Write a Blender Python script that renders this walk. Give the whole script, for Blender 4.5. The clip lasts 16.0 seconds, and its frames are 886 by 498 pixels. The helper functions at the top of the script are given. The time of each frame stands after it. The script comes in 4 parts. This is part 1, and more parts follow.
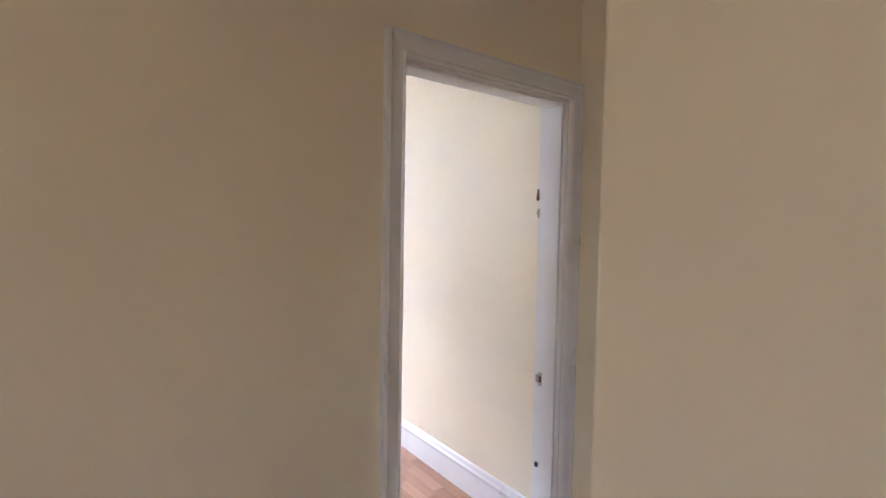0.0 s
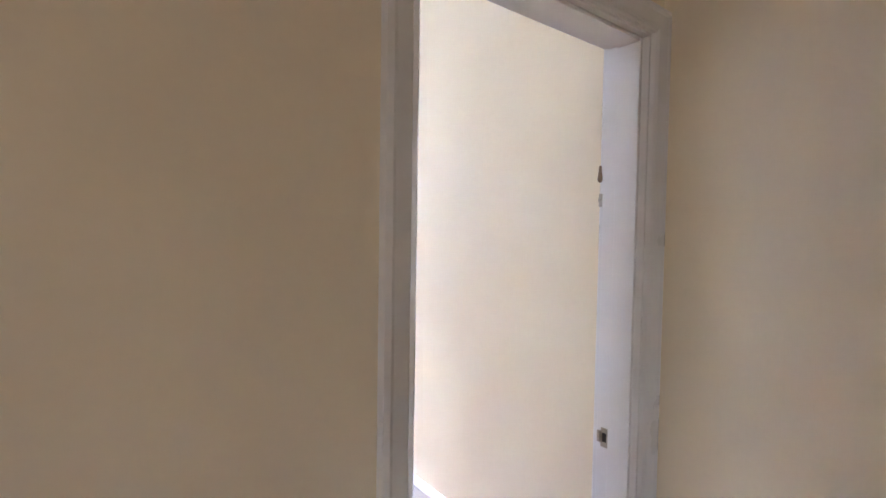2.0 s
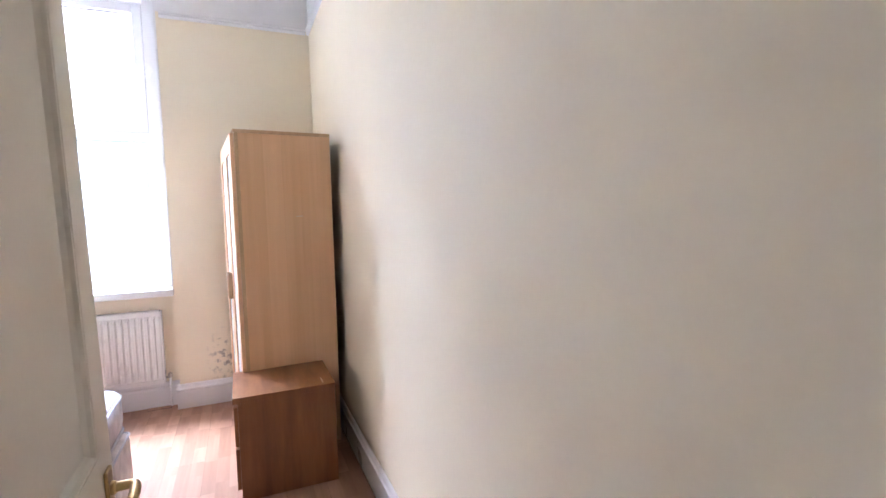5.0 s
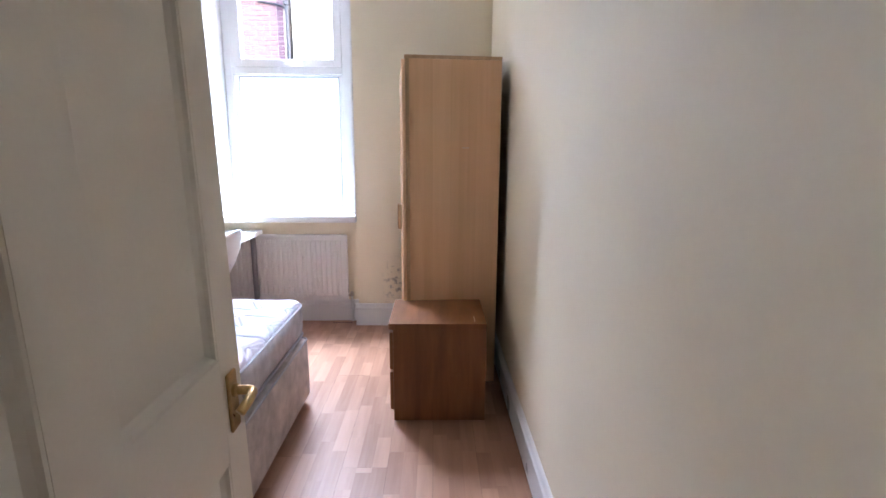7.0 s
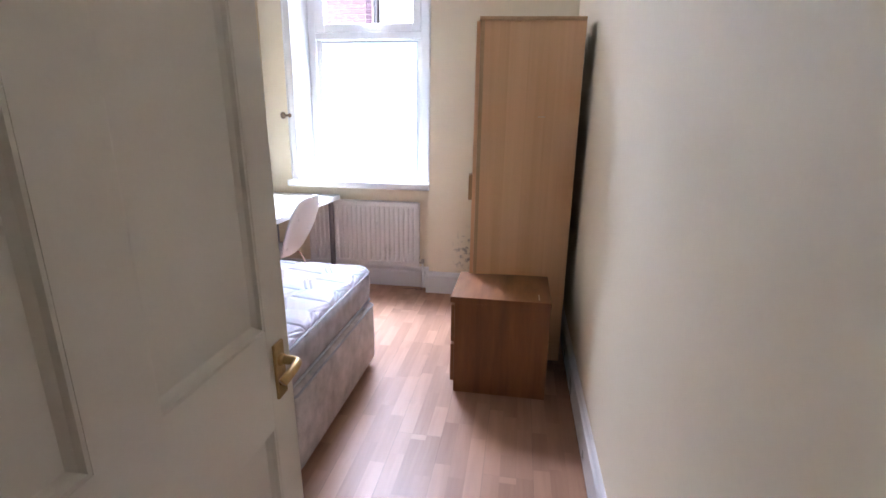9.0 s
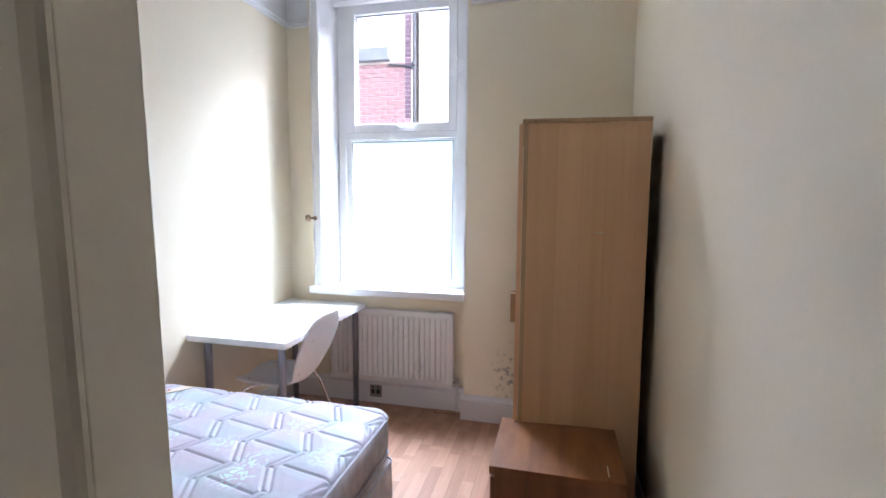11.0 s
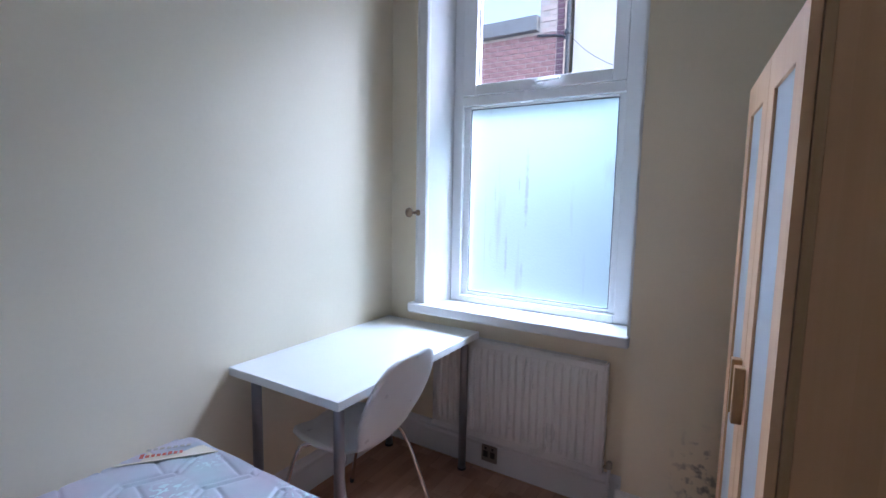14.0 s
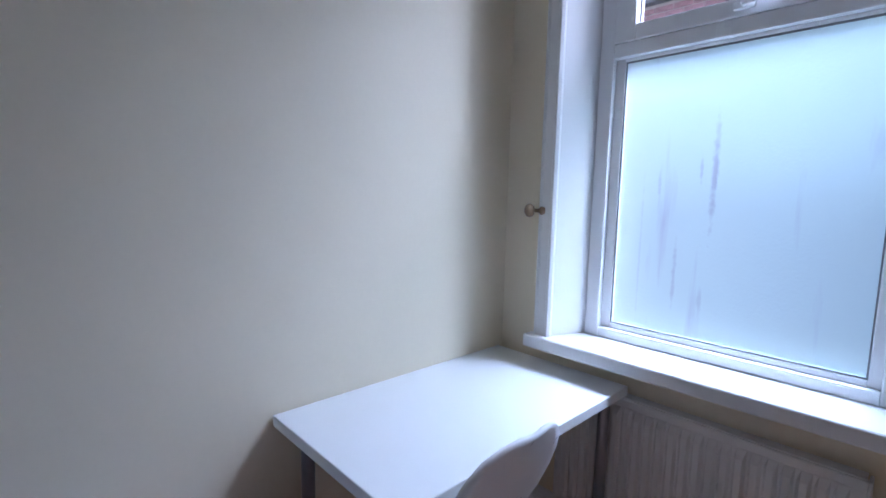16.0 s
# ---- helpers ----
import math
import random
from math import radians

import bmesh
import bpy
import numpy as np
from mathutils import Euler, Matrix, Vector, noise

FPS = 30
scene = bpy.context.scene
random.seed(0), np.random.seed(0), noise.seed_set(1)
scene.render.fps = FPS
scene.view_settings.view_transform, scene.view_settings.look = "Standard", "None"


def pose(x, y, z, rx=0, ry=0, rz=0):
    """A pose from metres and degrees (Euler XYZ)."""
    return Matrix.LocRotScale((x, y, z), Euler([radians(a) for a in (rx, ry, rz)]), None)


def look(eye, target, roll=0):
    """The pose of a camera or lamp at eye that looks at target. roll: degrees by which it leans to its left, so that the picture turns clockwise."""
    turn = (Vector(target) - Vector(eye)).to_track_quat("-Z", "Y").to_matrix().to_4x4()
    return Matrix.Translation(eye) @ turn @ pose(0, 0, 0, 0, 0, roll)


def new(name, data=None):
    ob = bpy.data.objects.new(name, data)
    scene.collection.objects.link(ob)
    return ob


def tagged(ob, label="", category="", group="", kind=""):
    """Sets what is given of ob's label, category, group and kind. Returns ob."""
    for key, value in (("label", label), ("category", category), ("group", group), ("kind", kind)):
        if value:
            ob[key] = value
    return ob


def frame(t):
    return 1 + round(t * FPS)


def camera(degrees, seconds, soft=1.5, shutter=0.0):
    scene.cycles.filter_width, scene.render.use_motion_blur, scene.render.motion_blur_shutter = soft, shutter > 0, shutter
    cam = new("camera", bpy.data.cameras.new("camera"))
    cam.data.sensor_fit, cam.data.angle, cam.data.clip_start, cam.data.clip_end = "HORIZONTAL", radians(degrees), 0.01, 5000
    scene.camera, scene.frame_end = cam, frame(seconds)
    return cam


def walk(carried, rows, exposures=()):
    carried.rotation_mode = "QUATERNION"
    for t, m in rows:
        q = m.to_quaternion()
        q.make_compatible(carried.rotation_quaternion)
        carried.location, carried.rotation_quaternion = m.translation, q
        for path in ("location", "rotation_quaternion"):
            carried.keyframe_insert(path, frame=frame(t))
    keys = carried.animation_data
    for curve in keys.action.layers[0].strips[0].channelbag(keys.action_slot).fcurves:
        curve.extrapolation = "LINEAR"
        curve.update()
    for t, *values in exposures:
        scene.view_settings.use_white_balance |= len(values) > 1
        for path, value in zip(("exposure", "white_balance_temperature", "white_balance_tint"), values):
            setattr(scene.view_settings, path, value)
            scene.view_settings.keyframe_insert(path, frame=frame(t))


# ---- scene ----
cam = camera(86.4, 16.0)
PATH = [
    (0, (0.708, -5.063, 1.449), (1.896, -3.457, 1.354), 1.0),
    (1, (0.797, -4.737, 1.433), (2.011, -3.151, 1.342), 0.9),
    (1.5, (0.876, -4.602, 1.42), (2.111, -3.031, 1.332), 0.8),
    (2, (1.009, -4.51, 1.411), (2.219, -2.919, 1.337), 0.9),
    (2.5, (1.131, -4.401, 1.404), (2.333, -2.806, 1.309), 0.6),
    (3, (1.266, -4.295, 1.388), (2.442, -2.681, 1.274), 0.7),
    (3.2, (1.323, -4.256, 1.37), (2.474, -2.622, 1.285), 0.5),
    (5.3, (1.828, -3.768, 1.339), (2.49, -1.889, 1.162), -1.1),
    (5.5, (1.847, -3.736, 1.319), (2.413, -1.828, 1.125), -0.8),
    (6, (1.879, -3.659, 1.309), (2.25, -1.71, 1.061), -0.4),
    (6.5, (1.892, -3.632, 1.299), (2.098, -1.665, 0.998), -0.0),
    (7, (1.939, -3.638, 1.285), (1.971, -1.673, 0.911), 0.3),
    (7.5, (1.988, -3.682, 1.26), (1.876, -1.733, 0.826), 0.7),
    (8, (2.024, -3.704, 1.241), (1.819, -1.779, 0.741), 1.0),
    (8.2, (2.019, -3.702, 1.236), (1.796, -1.785, 0.709), 1.0),
    (10.3, (1.962, -3.284, 1.462), (1.554, -1.359, 1.104), 0.5),
    (10.5, (1.938, -3.26, 1.453), (1.524, -1.327, 1.147), 0.4),
    (11, (1.937, -3.108, 1.462), (1.46, -1.176, 1.266), 0.4),
    (11.5, (1.921, -2.96, 1.472), (1.368, -1.041, 1.359), 0.2),
    (12, (1.891, -2.803, 1.457), (1.237, -0.916, 1.357), 0.4),
    (12.5, (1.834, -2.624, 1.437), (1.077, -0.776, 1.331), 0.6),
    (13, (1.774, -2.459, 1.427), (0.937, -0.65, 1.267), 0.7),
    (13.5, (1.73, -2.294, 1.417), (0.806, -0.533, 1.207), 1.0),
    (14, (1.678, -2.134, 1.43), (0.637, -0.44, 1.211), 1.0),
    (14.5, (1.611, -1.989, 1.431), (0.423, -0.397, 1.202), 0.9),
    (15, (1.503, -1.849, 1.425), (0.201, -0.35, 1.182), 1.0),
    (15.5, (1.376, -1.724, 1.371), (0.005, -0.281, 1.179), 1.6),
    (16, (1.3, -1.585, 1.4), (-0.14, -0.216, 1.168), 1.3),
]
EXPOSURE = [
    (0.0, 4.92, 6250, 18), (2.0, 4.95, 6180, 19), (3.2, 4.82, 6200, 21), (5.3, 4.22, 6250, 20), (6.5, 3.82, 6250, 18), (8.2, 3.67, 6300, 20),
    (10.5, 3.53, 6400, 17), (11.5, 2.97, 6000, 13), (12.5, 2.65, 5700, 11), (13.5, 2.32, 5580, 12), (14.5, 2.03, 5650, 16), (16.0, 1.69, 5500, 18),
]
walk(cam, [(t, look(eye, target, roll)) for t, eye, target, roll in PATH], EXPOSURE)

# ---------------------------------------------------------------- world and light
world = bpy.data.worlds.new("overcast_sky")
scene.world = world
world.use_nodes = True
wn = world.node_tree.nodes
sky = wn.new("ShaderNodeTexSky")
sky.sky_type = "NISHITA"
sky.sun_disc = False
sky.sun_elevation = radians(38)
sky.sun_rotation = radians(85)
sky.air_density = 1.0
sky.dust_density = 5.0
world.node_tree.links.new(sky.outputs["Color"], wn["Background"].inputs["Color"])
wn["Background"].inputs["Strength"].default_value = 0.15

sun_data = bpy.data.lights.new("sun", "SUN")
sun_data.energy, sun_data.angle, sun_data.color = 0.6, radians(25), (1.0, 0.95, 0.88)
sun = new("sun", sun_data)
sun.matrix_world = look((12, 1.5, 12), (0, 0, 0))

# Unseen lamp added high outside the window, standing in for open yard sky.
yard_lamp = bpy.data.lights.new("yard_sky_lamp", "AREA")
yard_lamp.shape, yard_lamp.size, yard_lamp.size_y = "RECTANGLE", 4.4, 1.4
yard_lamp.energy, yard_lamp.color = 180.0, (0.695, 0.79, 1.0)
new("yard_sky_lamp", yard_lamp).matrix_world = look((1.3, 1.42, 4.35), (0.8, -2.0, 1.0))

# Lamp added close behind the frosted pane to make its upper part glow.
pane_glow = bpy.data.lights.new("pane_glow", "AREA")
pane_glow.shape, pane_glow.size, pane_glow.size_y = "RECTANGLE", 1.3, 0.5
pane_glow.energy, pane_glow.color = 0.22, (0.74, 0.88, 1.0)
new("pane_glow", pane_glow).matrix_world = look((0.95, 0.6, 1.74), (0.83, -2.0, 1.45))

# Unseen warm fill lamp, added behind the walker to light the hall.
hall_fill = bpy.data.lights.new("hall_fill_lamp", "AREA")
hall_fill.shape, hall_fill.size, hall_fill.size_y = "RECTANGLE", 0.7, 0.9
hall_fill.energy, hall_fill.color = 0.47, (1.0, 0.88, 0.74)
new("hall_fill_lamp", hall_fill).matrix_world = look((-1.98, -6.5, 1.6), (-0.6, -3.7, 1.4))


# ---------------------------------------------------------------- materials
def mat(name, color, rough=0.6, metal=0.0, vary=0.06, scale=6.0, fine=120.0, bump=0.05, bump_dist=0.002, rough_vary=0.08, coat=0.0, spec=0.5):
    """Two scales of noise in colour and roughness, and a fine relief."""
    m = bpy.data.materials.new(name)
    m.use_nodes = True
    nt = m.node_tree
    b = nt.nodes["Principled BSDF"]
    co = nt.nodes.new("ShaderNodeTexCoord")
    n1 = nt.nodes.new("ShaderNodeTexNoise")
    n1.inputs["Scale"].default_value, n1.inputs["Detail"].default_value = scale, 5
    n2 = nt.nodes.new("ShaderNodeTexNoise")
    n2.inputs["Scale"].default_value, n2.inputs["Detail"].default_value = fine, 3
    for n in (n1, n2):
        nt.links.new(co.outputs["Object"], n.inputs["Vector"])
    add = nt.nodes.new("ShaderNodeMath")
    add.operation = "MULTIPLY_ADD"
    add.inputs[1].default_value = 0.35
    nt.links.new(n2.outputs["Fac"], add.inputs[0])
    nt.links.new(n1.outputs["Fac"], add.inputs[2])
    ramp = nt.nodes.new("ShaderNodeValToRGB")
    ramp.color_ramp.elements[0].position, ramp.color_ramp.elements[1].position = 0.4, 0.95
    ramp.color_ramp.elements[0].color = (*[c * (1 - vary) for c in color], 1)
    ramp.color_ramp.elements[1].color = (*[min(1, c * (1 + vary)) for c in color], 1)
    nt.links.new(add.outputs[0], ramp.inputs["Fac"])
    nt.links.new(ramp.outputs["Color"], b.inputs["Base Color"])
    mr = nt.nodes.new("ShaderNodeMapRange")
    mr.inputs["To Min"].default_value = max(0.02, rough - rough_vary)
    mr.inputs["To Max"].default_value = min(1, rough + rough_vary)
    nt.links.new(n1.outputs["Fac"], mr.inputs["Value"])
    nt.links.new(mr.outputs["Result"], b.inputs["Roughness"])
    b.inputs["Metallic"].default_value = metal
    b.inputs["Coat Weight"].default_value = coat
    b.inputs["Specular IOR Level"].default_value = spec
    if bump:
        bp = nt.nodes.new("ShaderNodeBump")
        bp.inputs["Strength"].default_value, bp.inputs["Distance"].default_value = bump, bump_dist
        nt.links.new(add.outputs[0], bp.inputs["Height"])
        nt.links.new(bp.outputs["Normal"], b.inputs["Normal"])
    return m


def wood(name, light, dark, stretch, rough=0.45, per="none", grain=30.0, coat=0.0, spread=0.25):
    """Wood with long grain; stretch: the scale of the grain by axis. per: what varies its tone, 'island', 'object' or 'none'."""
    m = bpy.data.materials.new(name)
    m.use_nodes = True
    nt = m.node_tree
    b = nt.nodes["Principled BSDF"]
    co = nt.nodes.new("ShaderNodeTexCoord")
    mp = nt.nodes.new("ShaderNodeMapping")
    mp.inputs["Scale"].default_value = stretch
    src = co.outputs["Object"]
    rnd = None
    if per == "island":
        rnd = nt.nodes.new("ShaderNodeNewGeometry").outputs["Random Per Island"]
    elif per == "strips":
        sx = nt.nodes.new("ShaderNodeSeparateXYZ")
        nt.links.new(src, sx.inputs[0])
        mm = nt.nodes.new("ShaderNodeMath")
        mm.operation = "SNAP"
        mm.inputs[1].default_value = 0.047
        nt.links.new(sx.outputs[0], mm.inputs[0])
        wnz = nt.nodes.new("ShaderNodeTexWhiteNoise")
        wnz.noise_dimensions = "1D"
        nt.links.new(mm.outputs[0], wnz.inputs["W"])
        rnd = wnz.outputs["Value"]
    elif per == "object":
        rnd = nt.nodes.new("ShaderNodeObjectInfo").outputs["Random"]
    if rnd is not None:
        sh = nt.nodes.new("ShaderNodeVectorMath")
        sh.operation = "MULTIPLY_ADD"
        sh.inputs[1].default_value = (17.0, 23.0, 11.0)
        nt.links.new(rnd, sh.inputs[0])
        nt.links.new(src, sh.inputs[2])
        src = sh.outputs[0]
    nt.links.new(src, mp.inputs["Vector"])
    n1 = nt.nodes.new("ShaderNodeTexNoise")
    n1.inputs["Scale"].default_value, n1.inputs["Detail"].default_value = 1.0, 6
    n1.inputs["Distortion"].default_value = 0.4
    n2 = nt.nodes.new("ShaderNodeTexNoise")
    n2.inputs["Scale"].default_value, n2.inputs["Detail"].default_value = grain / 6, 3
    for n in (n1, n2):
        nt.links.new(mp.outputs[0], n.inputs["Vector"])
    mx = nt.nodes.new("ShaderNodeMath")
    mx.operation = "MULTIPLY_ADD"
    mx.inputs[1].default_value = 0.3
    nt.links.new(n2.outputs["Fac"], mx.inputs[0])
    nt.links.new(n1.outputs["Fac"], mx.inputs[2])
    fac = mx.outputs[0]
    if rnd is not None:
        m2 = nt.nodes.new("ShaderNodeMath")
        m2.operation = "MULTIPLY_ADD"
        m2.inputs[1].default_value = spread
        nt.links.new(rnd, m2.inputs[0])
        nt.links.new(fac, m2.inputs[2])
        fac = m2.outputs[0]
    ramp = nt.nodes.new("ShaderNodeValToRGB")
    span = nt.nodes.new("ShaderNodeMapRange")
    span.inputs["From Min"].default_value = 0.42
    span.inputs["From Max"].default_value = 0.85 + (spread if rnd is not None else 0)
    nt.links.new(fac, span.inputs["Value"])
    ramp.color_ramp.elements[0].position, ramp.color_ramp.elements[1].position = 0.0, 1.0
    ramp.color_ramp.elements[0].color, ramp.color_ramp.elements[1].color = (*light, 1), (*dark, 1)
    nt.links.new(span.outputs["Result"], ramp.inputs["Fac"])
    nt.links.new(ramp.outputs["Color"], b.inputs["Base Color"])
    mr = nt.nodes.new("ShaderNodeMapRange")
    mr.inputs["To Min"].default_value, mr.inputs["To Max"].default_value = rough - 0.07, rough + 0.1
    nt.links.new(n1.outputs["Fac"], mr.inputs["Value"])
    nt.links.new(mr.outputs["Result"], b.inputs["Roughness"])
    b.inputs["Coat Weight"].default_value = coat
    bp = nt.nodes.new("ShaderNodeBump")
    bp.inputs["Strength"].default_value, bp.inputs["Distance"].default_value = 0.06, 0.001
    nt.links.new(mx.outputs[0], bp.inputs["Height"])
    nt.links.new(bp.outputs["Normal"], b.inputs["Normal"])
    return m


def glass(name, rough, tint=(1, 1, 1), bump=0.0):
    m = bpy.data.materials.new(name)
    m.use_nodes = True
    b = m.node_tree.nodes["Principled BSDF"]
    b.inputs["Base Color"].default_value = (*tint, 1)
    b.inputs["Transmission Weight"].default_value = 1.0
    b.inputs["Roughness"].default_value = rough
    b.inputs["IOR"].default_value = 1.45 if rough < 0.1 else 1.4
    if bump:
        nt = m.node_tree
        n = nt.nodes.new("ShaderNodeTexNoise")
        n.inputs["Scale"].default_value = 90
        bp = nt.nodes.new("ShaderNodeBump")
        bp.inputs["Strength"].default_value, bp.inputs["Distance"].default_value = bump, 0.003
        co = nt.nodes.new("ShaderNodeTexCoord")
        nt.links.new(co.outputs["Object"], n.inputs["Vector"])
        nt.links.new(n.outputs["Fac"], bp.inputs["Height"])
        nt.links.new(bp.outputs["Normal"], b.inputs["Normal"])
    return m


M_CREAM = mat("cream_wall_paint", (0.87, 0.773, 0.592), 0.62, vary=0.03, scale=1.6, fine=60, bump=0.12, bump_dist=0.003)
M_WHITE = mat("white_frieze_paint", (0.82, 0.81, 0.79), 0.7, vary=0.03, scale=2.0, bump=0.1, bump_dist=0.003)
M_GLOSS = mat("white_gloss_paint", (0.80, 0.79, 0.775), 0.3, vary=0.03, scale=4.0, bump=0.05)
M_DOOR = mat("cream_gloss_door_paint", (0.75, 0.70, 0.61), 0.38, vary=0.04, scale=5.0, bump=0.08)
M_UPVC = mat("white_window_plastic", (0.88, 0.88, 0.88), 0.25, vary=0.015, scale=5.0, bump=0.0)
M_DESK = mat("white_laminate", (0.88, 0.89, 0.88), 0.34, vary=0.012, scale=3.0, bump=0.0, rough_vary=0.04)
M_SHELL = mat("white_moulded_plywood", (0.80, 0.79, 0.78), 0.3, vary=0.02, scale=9.0, bump=0.0)
M_CHROME = mat("chrome_tube", (0.75, 0.75, 0.76), 0.12, 1.0, vary=0.03, bump=0.0, rough_vary=0.04)
M_GREYLEG = mat("silver_grey_lacquer", (0.30, 0.31, 0.34), 0.35, 0.6, vary=0.04, scale=20, bump=0.0)
M_BLACK = mat("black_plastic", (0.03, 0.03, 0.032), 0.5, vary=0.1, bump=0.02)
M_RAD = mat("white_radiator_enamel", (0.80, 0.79, 0.76), 0.3, vary=0.02, scale=8, bump=0.02)
M_BRASS = mat("worn_brass", (0.50, 0.35, 0.16), 0.3, 1.0, vary=0.2, scale=30, bump=0.05)
M_STEEL = mat("dull_steel", (0.52, 0.47, 0.40), 0.38, 1.0, vary=0.15, scale=40, bump=0.05)
M_DARKMETAL = mat("dark_bronze", (0.06, 0.04, 0.03), 0.4, 0.8, vary=0.2, scale=30)
M_BROWNKNOB = wood("turned_wood", (0.36, 0.24, 0.14), (0.17, 0.10, 0.06), (40, 40, 8), 0.4)
M_DARKWOOD = wood("dark_stained_wood", (0.07, 0.04, 0.025), (0.03, 0.018, 0.012), (40, 40, 8), 0.45)
M_BIRCH = wood("birch_veneer", (0.88, 0.56, 0.32), (0.73, 0.425, 0.22), (22, 22, 0.8), 0.42, "strips", spread=0.55)
M_BIRCHEDGE = wood("birch_edge", (0.66, 0.42, 0.235), (0.54, 0.325, 0.17), (30, 3, 3), 0.42)
M_OAKBLOCK = wood("honey_wood_handle", (0.50, 0.30, 0.14), (0.38, 0.21, 0.09), (40, 40, 5), 0.42)
M_CHEST = wood("brown_stained_veneer", (0.31, 0.125, 0.042), (0.18, 0.068, 0.022), (14, 3, 1.5), 0.38)
M_FLOOR = wood("beech_laminate", (0.53, 0.31, 0.20), (0.285, 0.142, 0.087), (22, 1.6, 10), 0.38, "island", spread=0.8)
M_FLOOR.node_tree.nodes["Principled BSDF"].inputs["Specular IOR Level"].default_value = 0.28
M_SEAM = mat("floor_underlay", (0.10, 0.06, 0.04), 0.8, bump=0.0)
M_FROSTPANEL = mat("frosted_pale_panel", (0.60, 0.62, 0.66), 0.35, vary=0.02, bump=0.0)
M_BEDBASE = mat("divan_damask", (0.54, 0.485, 0.47), 0.75, vary=0.32, scale=13, fine=200, bump=0.2)
M_PIPING = mat("grey_piping", (0.42, 0.42, 0.46), 0.7, vary=0.05, bump=0.1)
M_SOCKET = mat("brushed_socket_plate", (0.30, 0.27, 0.24), 0.42, 0.8, vary=0.1, bump=0.02)
M_PALEBRICK = mat("lime_washed_brick", (0.66, 0.56, 0.53), 0.9, vary=0.2, scale=14, fine=90, bump=0.4, bump_dist=0.01)
M_DARKBRICK = mat("dark_purple_brick", (0.24, 0.15, 0.19), 0.9, vary=0.3, scale=14, fine=90, bump=0.4, bump_dist=0.01)
M_BORDER = mat("mattress_border_damask", (0.50, 0.47, 0.49), 0.6, vary=0.28, scale=16, fine=200, bump=0.2)
M_BRICK = mat("red_brick", (0.44, 0.26, 0.265), 0.9, vary=0.45, scale=14, fine=90, bump=0.4, bump_dist=0.01)
M_MORTAR = mat("mortar", (0.58, 0.54, 0.52), 0.95, vary=0.15, scale=9, bump=0.3, bump_dist=0.01)
M_COPING = mat("grey_stone_coping", (0.25, 0.27, 0.29), 0.85, vary=0.2, scale=9, bump=0.3)
M_RENDER = mat("white_house_render", (0.80, 0.80, 0.78), 0.9, vary=0.06, scale=1.5, bump=0.2)
# Grey of the added yard wall, set dark to dim the frosted pane.
M_PANETONE = mat("pane_tone_grey", (0.13, 0.14, 0.15), 0.95, vary=0.2, scale=1.5, bump=0.3)
M_PIPE = mat("black_drainpipe", (0.06, 0.07, 0.085), 0.5, vary=0.1, bump=0.0)
M_YARD = mat("yard_concrete", (0.13, 0.13, 0.13), 0.95, vary=0.2, scale=1.2, bump=0.3)
M_GASKET = mat("grey_rubber_gasket", (0.20, 0.20, 0.21), 0.7, vary=0.1, bump=0.0)
M_CLEAR = glass("clear_glass", 0.0)
M_FROST = glass("frosted_glass", 0.75, (0.93, 0.97, 1.0), 0.25)
M_LABEL = mat("cream_fabric_label", (0.74, 0.68, 0.55), 0.7, vary=0.04, bump=0.1)
M_REDINK = mat("red_print", (0.60, 0.13, 0.09), 0.7, vary=0.05, bump=0.0)
M_GREYINK = mat("grey_print", (0.45, 0.42, 0.36), 0.7, vary=0.05, bump=0.0)


def stained(name, base_args, centre, radius, stain, scale, cut):
    """A paint with speckled mould round a place."""
    m = mat(name, *base_args, vary=0.03, scale=1.6, fine=60, bump=0.12, bump_dist=0.003)
    nt = m.node_tree
    b = nt.nodes["Principled BSDF"]
    old = b.inputs["Base Color"].links[0].from_socket
    co = nt.nodes.new("ShaderNodeTexCoord")
    di = nt.nodes.new("ShaderNodeVectorMath")
    di.operation = "SUBTRACT"
    di.inputs[1].default_value = centre
    nt.links.new(co.outputs["Object"], di.inputs[0])
    sc = nt.nodes.new("ShaderNodeVectorMath")
    sc.operation = "DIVIDE"
    sc.inputs[1].default_value = radius
    nt.links.new(di.outputs[0], sc.inputs[0])
    ln = nt.nodes.new("ShaderNodeVectorMath")
    ln.operation = "LENGTH"
    nt.links.new(sc.outputs[0], ln.inputs[0])
    fall = nt.nodes.new("ShaderNodeMapRange")
    fall.inputs["From Min"].default_value, fall.inputs["From Max"].default_value = 1.0, 0.2
    nt.links.new(ln.outputs["Value"], fall.inputs["Value"])
    nz = nt.nodes.new("ShaderNodeTexNoise")
    nz.inputs["Scale"].default_value, nz.inputs["Detail"].default_value = scale, 6
    nt.links.new(co.outputs["Object"], nz.inputs["Vector"])
    th = nt.nodes.new("ShaderNodeMapRange")
    th.inputs["From Min"].default_value, th.inputs["From Max"].default_value = cut, cut + 0.12
    nt.links.new(nz.outputs["Fac"], th.inputs["Value"])
    mu = nt.nodes.new("ShaderNodeMath")
    mu.operation = "MULTIPLY"
    nt.links.new(fall.outputs["Result"], mu.inputs[0])
    nt.links.new(th.outputs["Result"], mu.inputs[1])
    mx = nt.nodes.new("ShaderNodeMixRGB")
    mx.inputs["Color2"].default_value = (*stain, 1)
    nt.links.new(mu.outputs[0], mx.inputs["Fac"])
    nt.links.new(old, mx.inputs["Color1"])
    nt.links.new(mx.outputs["Color"], b.inputs["Base Color"])
    return m


